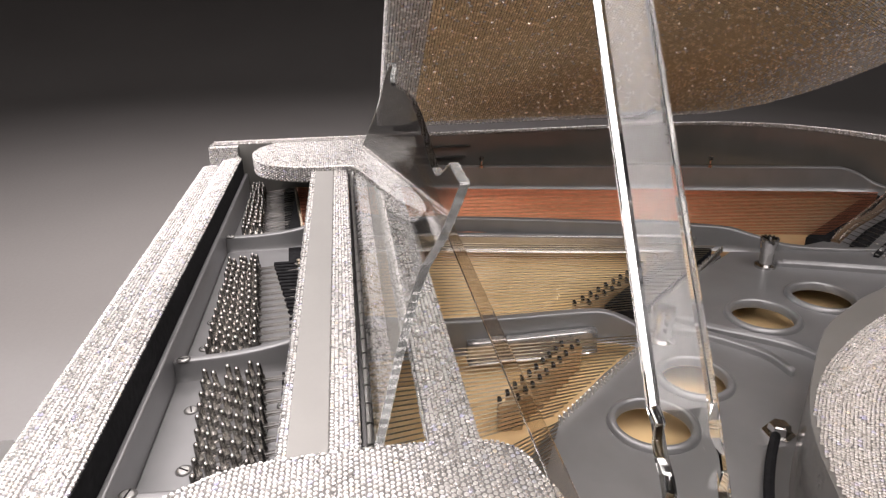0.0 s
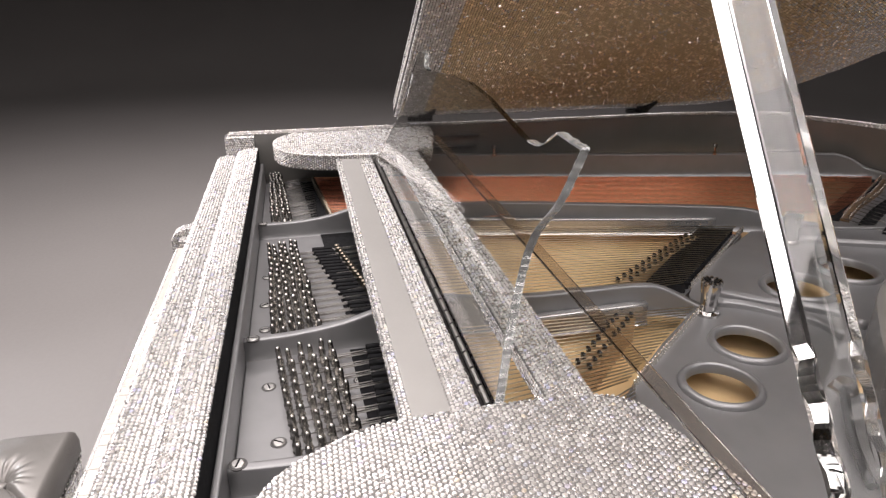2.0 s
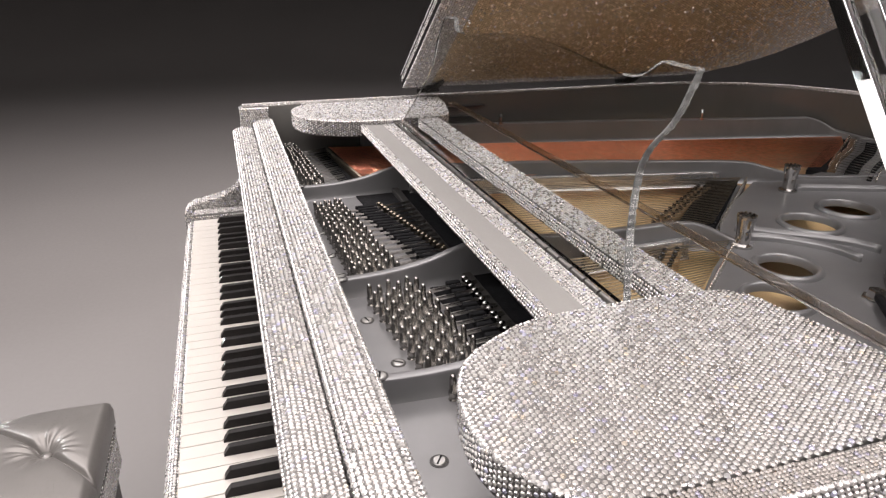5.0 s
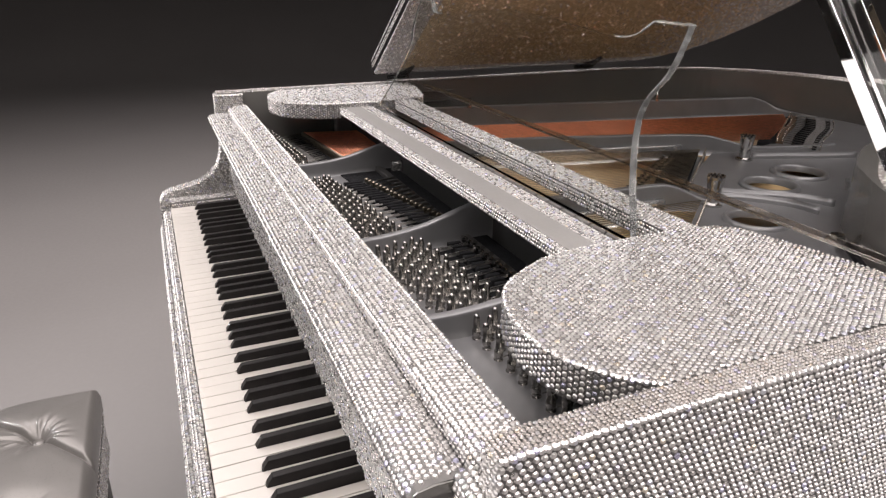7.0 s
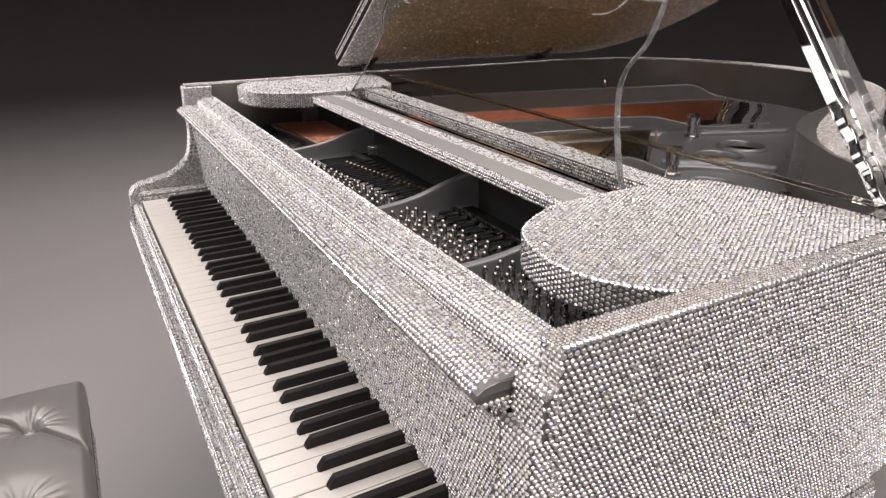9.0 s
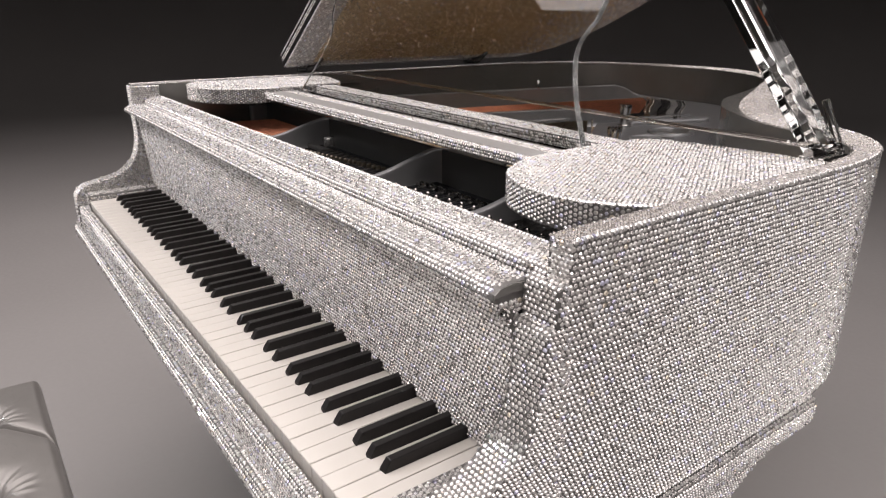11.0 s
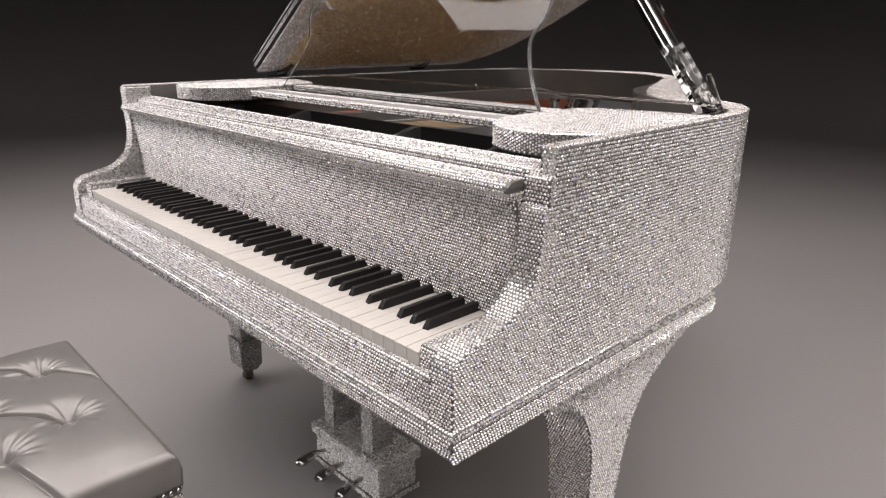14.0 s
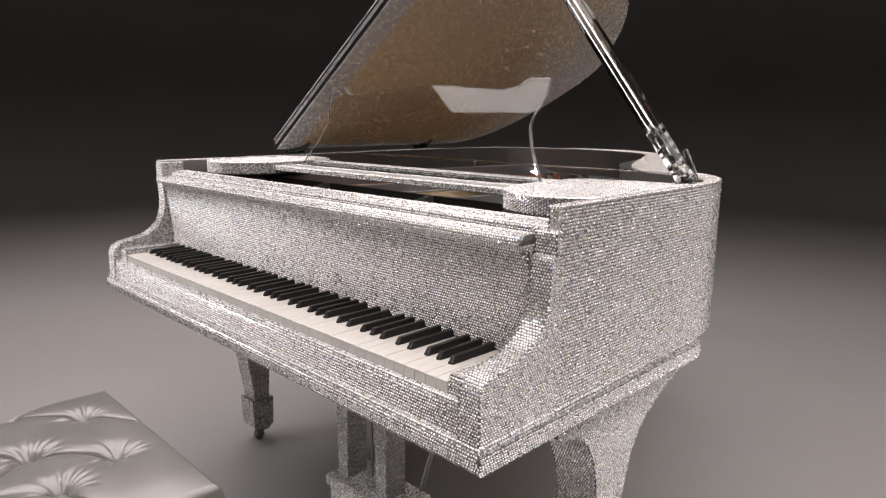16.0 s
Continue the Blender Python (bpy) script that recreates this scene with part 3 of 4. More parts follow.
def build_plate():
    part("soundboard", prism_bm([tuple(p) for p in INSIDE[::3]], "z", 0.772, 0.782), GOLD, piano, "golden varnished spruce soundboard")
    front = [(-0.655, 0.207), (0.655, 0.207), (0.655, 0.44), (-0.655, 0.44)]
    plate = part("iron_plate", prism_bm(front, "z", 0.79, 0.808, 0.002), PLATE, piano, "silver painted cast-iron plate")
    edge = [tuple(p) for p in INSIDE if p[1] > 0.56 and p[0] > -0.32][:]
    web = edge + [(-0.33, 1.60), (-0.23, 1.46), (-0.135, 1.305), (-0.10, 1.17), (-0.115, 1.10), (-0.03, 0.985), (0.035, 0.90), (0.10, 0.845), (0.142, 0.829), (0.22, 0.735), (0.294, 0.657), (0.36, 0.60), (0.45, 0.56)]
    part("web", slab_with_holes_bm(web, HOLES, 0.813, 0.820), PLATE, plate)
    for x, y, r in HOLES:
        ring = [(r - 0.002, -0.007), (r - 0.002, 0.004), (r, 0.0065), (r + 0.003, 0.007), (r + 0.006, 0.005), (r + 0.008, 0.0005), (r + 0.008, -0.004)]
        part("hole_rim", lathe_bm(ring, (x, y, 0.820), 36, None, False), PLATE, plate, smooth=True)
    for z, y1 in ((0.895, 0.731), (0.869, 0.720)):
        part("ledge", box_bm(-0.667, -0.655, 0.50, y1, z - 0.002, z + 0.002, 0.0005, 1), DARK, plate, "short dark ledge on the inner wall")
    # ribs
    def rib(pts, half=0.006):
        path = spline(pts, 0.01)
        part("rib", wall_bm(path[:, :2], half, list(path[:, 2]), 0.806), PLATE, plate, smooth=True)
    rise = ((0.206, 0.836), (0.27, 0.8365), (0.33, 0.843), (0.38, 0.856), (0.43, 0.868))
    rib([(-0.30, y, z) for y, z in rise] + [(-0.295, 0.46, 0.867), (-0.288, 0.53, 0.857), (-0.275, 0.66, 0.855), (-0.225, 0.87, 0.854), (-0.165, 1.09, 0.852), (-0.135, 1.15, 0.842), (-0.11, 1.21, 0.828), (-0.08, 1.32, 0.8255), (-0.07, 1.42, 0.825)])
    rib([(0.125 - 0.06 * (y - 0.206), y, z) for y, z in rise] + [(0.113, 0.46, 0.866), (0.114, 0.53, 0.857), (0.116, 0.62, 0.855), (0.112, 0.75, 0.853), (0.118, 0.79, 0.847), (0.138, 0.825, 0.832), (0.17, 0.85, 0.826)])
    rib([(0.365 + 0.05 * (y - 0.206), y, z) for y, z in rise] + [(0.39, 0.46, 0.86), (0.40, 0.60, 0.83)])
    rib([(-0.645, 0.40, 0.86), (-0.62, 0.63, 0.862), (-0.54, 1.08, 0.862), (-0.453, 1.51, 0.862), (-0.441, 1.56, 0.860), (-0.426, 1.592, 0.849), (-0.409, 1.615, 0.834), (-0.37, 1.640, 0.826), (-0.30, 1.65, 0.824)])
    # front lip and the dark wall behind the pins
    part("front_lip", box_bm(-0.655, 0.655, 0.1990, 0.2065, 0.795, 0.8560, 0.0025, 3), PLATE, plate)
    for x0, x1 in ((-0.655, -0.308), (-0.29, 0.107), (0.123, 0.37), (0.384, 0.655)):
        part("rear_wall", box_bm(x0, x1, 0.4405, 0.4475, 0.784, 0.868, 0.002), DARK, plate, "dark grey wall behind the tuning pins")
    # flanges in the lightened plate paint, coloured as if catching the overhead lamp
    for pts in ([(-0.262, 0.60), (-0.17, 1.06)], [(0.133, 0.58), (0.126, 0.76)], [(-0.276, 0.42), (-0.262, 0.60)]):
        path = resample(pts, 0.02)
        part("flange", wall_bm(path, 0.0065, [0.8310] * len(path), 0.800), PLATE_LIT, plate, smooth=True)
    for pts in ([(0.10, 0.872), (0.148, 0.926), (0.177, 0.967), (0.21, 1.004), (0.245, 1.02)], [(0.14, 0.862), (0.162, 0.905), (0.216, 0.953), (0.262, 0.962)], [(-0.045, 1.14), (-0.02, 1.21), (0.01, 1.29), (0.03, 1.36)]):
        path = spline(pts, 0.012)
        part("raised_line", wall_bm(path, 0.0015, [0.8213] * len(path), 0.8185), PLATE, plate, smooth=True)
    for k in range(9):
        part("raised_mark", box_bm(0.135 + 0.006 * k, 0.138 + 0.006 * k, 1.19 - 0.008 * k, 1.20 - 0.008 * k, 0.819, 0.822, 0.0005, 1), PLATE, plate)
    # hexagonal bolt with a dark strap
    part("bolt", lathe_bm([(0.017, 0), (0.017, 0.002), (0.012, 0.003), (0.011, 0.012), (0.009, 0.013), (0.0, 0.013)], (0.358, 0.880, 0.820), 6), CHROME, plate)
    part("strap", tube_bm([tuple(p) for p in spline([(0.372, 0.866, 0.830), (0.41, 0.835, 0.834), (0.455, 0.805, 0.830), (0.50, 0.785, 0.824)], 0.01)], 0.005, 8), FELT, plate, "dark curved strap")
    # plate screws with slotted heads
    for x, y, z in ((0.197, 0.237, 0.808), (0.303, 0.250, 0.808), (0.126, 0.218, 0.836), (0.363, 0.216, 0.836), (-0.30, 0.215, 0.836), (0.055, 0.228, 0.808), (-0.02, 0.226, 0.808), (-0.12, 0.226, 0.808), (0.47, 0.245, 0.808), (0.565, 0.25, 0.808), (-0.45, 0.228, 0.808),
                    (0.205, 0.345, 0.808), (0.285, 0.352, 0.808)):
        screw = part("screw", lathe_bm([(0.0066, -0.001), (0.0066, 0.0011), (0.0054, 0.0018), (0.0, 0.002)], (x, y, z), 18), SCREW, plate)
        # dark ring lying on the surface, coloured as the shade of a sunk seat
        part("recess_shade", lathe_bm([(0.0090, -0.001), (0.0088, 0.0005), (0.0064, 0.0006)], (x, y, z), 18), DARK, screw)
        a = random.uniform(0, 3.1)
        bm = box_bm(-0.0056, 0.0056, -0.0008, 0.0008, 0.001, 0.0023)
        bmesh.ops.transform(bm, matrix=pose(x, y, z, 0, 0, math.degrees(a)), verts=bm.verts)
        # black bar on the head, drawn as the shade inside the slot
        part("slot_shade", bm, FELT, screw)
    # crown-topped nose bolts
    for x, y, z in ((0.158, 0.838, 0.820), (-0.047, 1.122, 0.820)):
        bolt = part("nose_bolt", lathe_bm([(0.017, 0), (0.017, 0.004), (0.011, 0.006), (0.0115, 0.026), (0.0145, 0.046), (0.0145, 0.050), (0.0105, 0.050), (0.009, 0.038), (0.0, 0.038)], (x, y, z), 24), CHROME, plate, "fluted nickel nose bolt")
        for k in range(12):
            a = 2 * math.pi * k / 12
            part("crown_bead", lathe_bm([(0.0, 0), (0.0022, 0.001), (0.0022, 0.003), (0.0, 0.004)], (x + 0.0127 * math.cos(a), y + 0.0127 * math.sin(a), z + 0.049), 6), CHROME, bolt)
    for x, y, z in ((-0.59, 0.745, 0.860), (-0.5, 1.265, 0.860)):
        part("stud", lathe_bm([(0.006, 0), (0.006, 0.006), (0.003, 0.008), (0.003, 0.016), (0.006, 0.018), (0.005, 0.026), (0.0, 0.027)], (x, y, z), 12), CHROME, plate)
    return plate


PLATE_PART = build_plate()


def build_pins():
    """Tuning pins in slanting rows; each leans back a little."""
    bm = lathe_bm([(0.0052, 0.0), (0.0052, 0.002), (0.0036, 0.0025), (0.0036, 0.006), (0.0047, 0.0065), (0.0049, 0.0085), (0.0044, 0.0095), (0.0049, 0.0105), (0.0047, 0.0125), (0.0036, 0.013), (0.0035, 0.027), (0.0031, 0.031), (0.0018, 0.0328), (0.0, 0.0332)], (0, 0, 0), 10)
    first = part("tuning_pin", bm, PIN, piano, "", True)
    mesh = first.data
    seats = []
    for x0, x1, y0, y1, rows, cols, d0, d1 in ((0.156, 0.345, 0.251, 0.272, 9, 6, 0.0128, 0.0130), (-0.195, 0.098, 0.231, 0.244, 15, 6, 0.0085, 0.0118), (-0.635, -0.350, 0.222, 0.231, 15, 4, 0.007, 0.0115), (0.385, 0.60, 0.287, 0.296, 10, 4, 0.0125, 0.0125)):
        for r in range(rows):
            f = r / (rows - 1)
            for c in range(cols):
                seats.append((x0 + (x1 - x0) * f - 0.003 * c + (x1 - x0) / rows * 0.5 * (c % 2), y0 + (y1 - y0) * f + (d0 + (d1 - d0) * f) * c))
    for k, (x, y) in enumerate(seats):
        ob = first if k == 0 else new("tuning_pin", mesh)
        ob.parent = piano
        ob.matrix_basis = pose(x, y, 0.8065, random.uniform(3, 8), random.uniform(-2, 2), random.uniform(0, 90))
    return seats


SEATS = build_pins()


def string(a, b, r, mat, name):
    part(name, tube_bm([a, b], r, 5), mat, piano, "", True)


def build_strings():
    end = spline([(-0.355, 1.585), (-0.29, 1.52), (-0.22, 1.42), (-0.15, 1.31)], 0.001)
    for k in range(30):
        f = k / 29
        e = end[int(f * (len(end) - 1))]
        s = (-0.612 + 0.285 * f, 0.315 + 0.03 * f)
        string((*s, 0.828), (*e, 0.826), 0.00125 - 0.0003 * f, COPPER, "bass_string")
        part("agraffe", lathe_bm([(0.0028, 0), (0.0028, 0.012), (0.004, 0.014), (0.004, 0.02), (0.0, 0.022)], (s[0], s[1], 0.808), 8), BRASS, piano)
    for k in range(30):
        f = k / 29
        s, e = (-0.262 + 0.355 * f, 0.447), (-0.125 + 0.20 * f, 1.075 - 0.225 * f)
        string((*s, 0.824), (*e, 0.828), 0.0009, WIRE, "steel_string")
    for k in range(23):
        f = k / 22
        s, e = (0.135 + 0.215 * f, 0.447), (0.148 + 0.15 * f, 0.822 - 0.175 * f)
        string((*s, 0.824), (*e, 0.827), 0.0009, WIRE, "steel_string")
    for k in range(26):
        f = k / 25
        s, e = (0.41 + 0.2 * f, 0.447), (0.31 + 0.16 * f, 0.65 - 0.08 * f)
        string((*s, 0.824), (*e, 0.827), 0.0009, WIRE, "steel_string")
    # short lengths from the pins to the bearing bar
    for k, (x, y) in enumerate(SEATS):
        if k % 3 != 1:
            string((x + 0.003, y + 0.004, 0.812), (x + 0.004, 0.398 if x > -0.33 else 0.315, 0.822), 0.0008, DULL, "steel_string")
    for x0, x1, y0, y1 in ((-0.29, 0.10, 0.318, 0.345), (0.135, 0.362, 0.338, 0.350), (-0.64, -0.315, 0.285, 0.31), (0.385, 0.65, 0.345, 0.36)):
        part("felt", prism_bm([(x0, y0), (x1, y1), (x1, 0.392), (x0, 0.392)], "z", 0.80, 0.8105), FELT, piano, "black felt under the strings")
    # hitch pins
    for a, b, n in (((-0.115, 1.082), (0.080, 0.86), 30), ((0.155, 0.828), (0.305, 0.652), 26), ((-0.345, 1.60), (-0.145, 1.325), 26)):
        for k in range(n):
            f = k / (n - 1)
            part("hitch_pin", lathe_bm([(0.0018, 0), (0.0018, 0.012), (0.0, 0.013)], (a[0] + (b[0] - a[0]) * f, a[1] + (b[1] - a[1]) * f, 0.819), 6), STEEL, piano)
    # bridges: dark stepped blocks with pins
    for a, b, n in (((-0.115, 0.975), (0.035, 0.77), 13), ((0.145, 0.715), (0.255, 0.605), 10)):
        for k in range(n):
            f = k / (n - 1)
            x, y = a[0] + (b[0] - a[0]) * f, a[1] + (b[1] - a[1]) * f
            part("bridge_step", box_bm(x - 0.001, x + 0.0065, y - 0.012, y + 0.018, 0.78, 0.8215, 0.001, 1), MAPLE, piano)
            for d in (-0.010, 0.012):
                part("bridge_notch", box_bm(x - 0.001, x + 0.0065, y + d - 0.0022, y + d + 0.0022, 0.8210, 0.8282, 0.0008, 1), BLACK, piano)
    # felts under the back lengths and the damper line
    for k in range(19):
        f = k / 18
        x, y = -0.135 + 0.2 * f, 1.045 - 0.215 * f
        part("felt", prism_bm([(x, y - 0.022), (x + 0.006, y - 0.022), (x + 0.014, y + 0.022), (x + 0.008, y + 0.022)], "z", 0.8118, 0.8235), FELT, piano, "black felt block between the strings")
    part("felt", prism_bm([(-0.155, 1.020), (-0.122, 1.058), (0.072, 0.838), (0.042, 0.806)], "z", 0.79, 0.8190), FELT, piano, "black felt bed behind the long bridge")
    part("hitch_ledge", prism_bm([(-0.15, 1.045), (-0.118, 1.085), (0.085, 0.85), (0.052, 0.825)], "z", 0.79, 0.812), PLATE, piano)
    part("felt", prism_bm([(-0.37, 1.58), (-0.31, 1.585), (-0.125, 1.30), (-0.15, 1.27)], "z", 0.79, 0.8225), FELT, piano, "black felt strip")
    def bass_curve(off):
        return spline([(-0.345 + off, 1.595 + off * 0.5), (-0.27 + off, 1.50 + off * 0.5), (-0.20 + off, 1.39 + off * 0.4), (-0.135 + off, 1.305 + off * 0.3)], 0.004)
    near, far = bass_curve(0.012), bass_curve(0.098)
    part("bass_bridge", wall_bm(near[::3], 0.008, [0.8245] * len(near[::3]), 0.806), WOOD, piano, "dark curved bass bridge")
    for off, wide in ((0.050, 0.011), (0.086, 0.004)):
        band = bass_curve(off)[::3]
        part("felt", wall_bm(band, wide, [0.8225] * len(band), 0.813), FELT, piano, "curved black felt band")
    for k in range(30):
        f = (k + 0.5) / 30
        a, b = near[int(f * len(near))], far[int(f * len(far))]
        if k % 2:
            string((*a, 0.8255), (*b, 0.8235), 0.0008, DULL, "back_length")
        for off in (-0.004, 0.004):
            part("bridge_pin", lathe_bm([(0.0013, 0), (0.0013, 0.005), (0.0, 0.006)], (a[0] + off, a[1] + off, 0.8235), 6), STEEL, piano)
        part("hitch_pin", lathe_bm([(0.0018, 0), (0.0018, 0.007), (0.0, 0.008)], (*b, 0.819), 6), STEEL, piano)
    for k in range(22):
        f = k / 21
        x, y = -0.20 + 0.27 * f, 0.300 + 0.055 * f
        part("damper_felt", box_bm(x - 0.004, x + 0.004, y, y + 0.035, 0.808, 0.8205, 0.001, 1), FELT, piano)
        part("agraffe", lathe_bm([(0.003, 0), (0.003, 0.01), (0.0045, 0.012), (0.0045, 0.017), (0.0, 0.019)], (x + 0.004, y + 0.043, 0.808), 8), BRASS, piano)
    for k in range(16):
        f = k / 15
        x = 0.145 + 0.2 * f
        part("damper_felt", box_bm(x - 0.004, x + 0.004, 0.358, 0.378, 0.808, 0.8205, 0.001, 1), FELT, piano)
        part("agraffe", lathe_bm([(0.003, 0), (0.003, 0.01), (0.0045, 0.012), (0.0045, 0.017), (0.0, 0.019)], (x, 0.385, 0.808), 8), CHROME, piano)
    part("felt", box_bm(-0.655, 0.655, 0.405, 0.436, 0.80, 0.812, 0.002), FELT, piano, "black felt strip behind the bearing bar")
    part("bearing_bar", box_bm(-0.66, 0.66, 0.390, 0.404, 0.79, 0.8185, 0.002), DARK, piano, "dark bearing bar across the plate")


build_strings()


def build_lid():
    """The lid stands open on its hinges; the front flap lies folded back on top of it."""
    lid = new("lid")
    lid.parent = piano
    tagged(lid, "open lid with rhinestones beneath")
    lid.matrix_basis = pose(-0.690, 0, 0.942, 0, -34.5, 0)
    tail = spline([(1.375, 0.60), (1.35, 0.72), (1.28, 0.80), (1.15, 0.90), (1.06, 1.02), (0.95, 1.25), (0.87, 1.42), (0.80, 1.515), (0.70, 1.605), (0.546, 1.70), (0.45, 1.705), (0.362, 1.682),
                   (0.25, 1.635), (0.161, 1.583), (0.09, 1.52), (0.035, 1.43), (0.005, 1.34), (0.0, 1.25)], 0.02)
    main = [(0.0, 0.519), (1.375, 0.519)] + [tuple(p) for p in tail]
    board = part("board", prism_bm(main, "z", 0.0, 0.02, 0.001), BLACK, lid, "black lacquered lid board")
    flap = [(0.0, 0.519), (1.375, 0.519), (1.375, 0.60), (1.35, 0.72), (1.28, 0.80), (1.15, 0.90), (0.0, 0.90)]
    part("front_flap", prism_bm(flap, "z", 0.0225, 0.036, 0.001), BLACK, lid, "front flap folded back on the lid")
    st = Stones()
    st.poly([(max(u, 0.004), v) for u, v in main], flat_z(-0.0003), (0, 0, -1), 0.0060)
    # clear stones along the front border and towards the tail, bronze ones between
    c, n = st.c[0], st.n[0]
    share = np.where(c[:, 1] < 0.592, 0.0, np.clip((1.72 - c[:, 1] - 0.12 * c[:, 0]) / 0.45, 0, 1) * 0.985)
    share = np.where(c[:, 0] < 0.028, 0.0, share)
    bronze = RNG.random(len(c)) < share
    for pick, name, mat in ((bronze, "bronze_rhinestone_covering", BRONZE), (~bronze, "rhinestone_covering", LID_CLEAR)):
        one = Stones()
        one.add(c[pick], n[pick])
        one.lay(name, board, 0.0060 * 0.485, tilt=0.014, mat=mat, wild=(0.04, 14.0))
    # scattered larger stones that stand a little crooked and catch the light
    st = Stones()
    pick = RNG.choice(np.where(bronze)[0], 450, replace=False)
    st.add(c[pick] + np.array([0.003, 0.0, -0.0008]), n[pick])
    st.lay("large_stone_covering", board, 0.0042, tilt=0.25, mat=SPARK, wild=(0.95, 1.4), glint=False)
    st = Stones()
    for w in (0.0012, 0.0185, 0.0245, 0.0347):
        st.sweep([(0, 0.5186, w), (0, 0.5186, w + 0.0001)], (1, 0, 0), 0.005, 1.37, side=-1.0, step=0.0034)
    st.lay("rhinestone_covering", board, 0.0034 * 0.49)
    for y in (0.585, 1.15):
        hinge = part("hinge", tube_bm([(0.0, y - 0.03, -0.008), (0.0, y + 0.03, -0.008)], 0.006, 10), BLACK, lid, "black lid hinge")
        part("hinge_arm", tube_bm([(0.005, y, -0.008), (0.02, y + 0.012, -0.014), (0.05, y + 0.03, -0.008)], 0.008, 8, [0.010, 0.009, 0.004]), BLACK, hinge)
    return lid


build_lid()


def build_prop():
    a, b = Vector((0.645, 0.632, 0.925)), Vector((0.168, 0.667, 1.525))
    d = (b - a).normalized()
    w = Matrix.Rotation(radians(-6), 3, d) @ (Vector((0, 1, 0)) - d * d.y).normalized()
    t = d.cross(w)
    length = (b - a).length
    prop = new("lid_prop")
    prop.parent = piano
    tagged(prop, "clear acrylic lid prop")
    hw, ht = 0.0195, 0.0122
    left, right = [(-hw, 0.135), (-hw, length)], [(hw, length), (hw, 0.135)]
    for k in range(13):
        s = 0.135 - 0.135 * (k + 1) / 13
        right.append((hw - (0.0035 if k % 4 < 2 else 0.0) - 0.003 * (k / 13), s))
    foot = []
    for k in range(13):
        s = 0.135 * k / 13
        foot.append((-hw + (0.004 if k % 4 < 2 else 0.0) + 0.003 * ((13 - k) / 13), s))
    poly = left + right + foot
    bm = bmesh.new()
    lo = [bm.verts.new(a + w * p + d * q - t * ht) for p, q in poly]
    hi = [bm.verts.new(a + w * p + d * q + t * ht) for p, q in poly]
    n = len(poly)
    caps = [bm.faces.new(lo), bm.faces.new(hi)]
    for k in range(n):
        bm.faces.new((lo[k], lo[(k + 1) % n], hi[(k + 1) % n], hi[k]))
    bmesh.ops.bevel(bm, geom=[e for f in caps for e in f.edges], offset=0.002, segments=1, profile=0.5, affect="EDGES")
    part("bar", bm, ACRYLIC, prop)
    part("hinge_block", box_bm(0.628, 0.662, 0.60, 0.664, 0.900, 0.925, 0.003), CHROME, prop, "nickel hinge block")
    part("pivot", tube_bm([(0.645, 0.595, 0.93), (0.645, 0.669, 0.93)], 0.006, 10), CHROME, prop)
    part("short_stay", tube_bm([(0.655, 0.657, 0.923), (0.640, 0.661, 0.952), (0.622, 0.663, 0.985)], 0.005, 8), ACRYLIC, prop, "short clear stay")


build_prop()


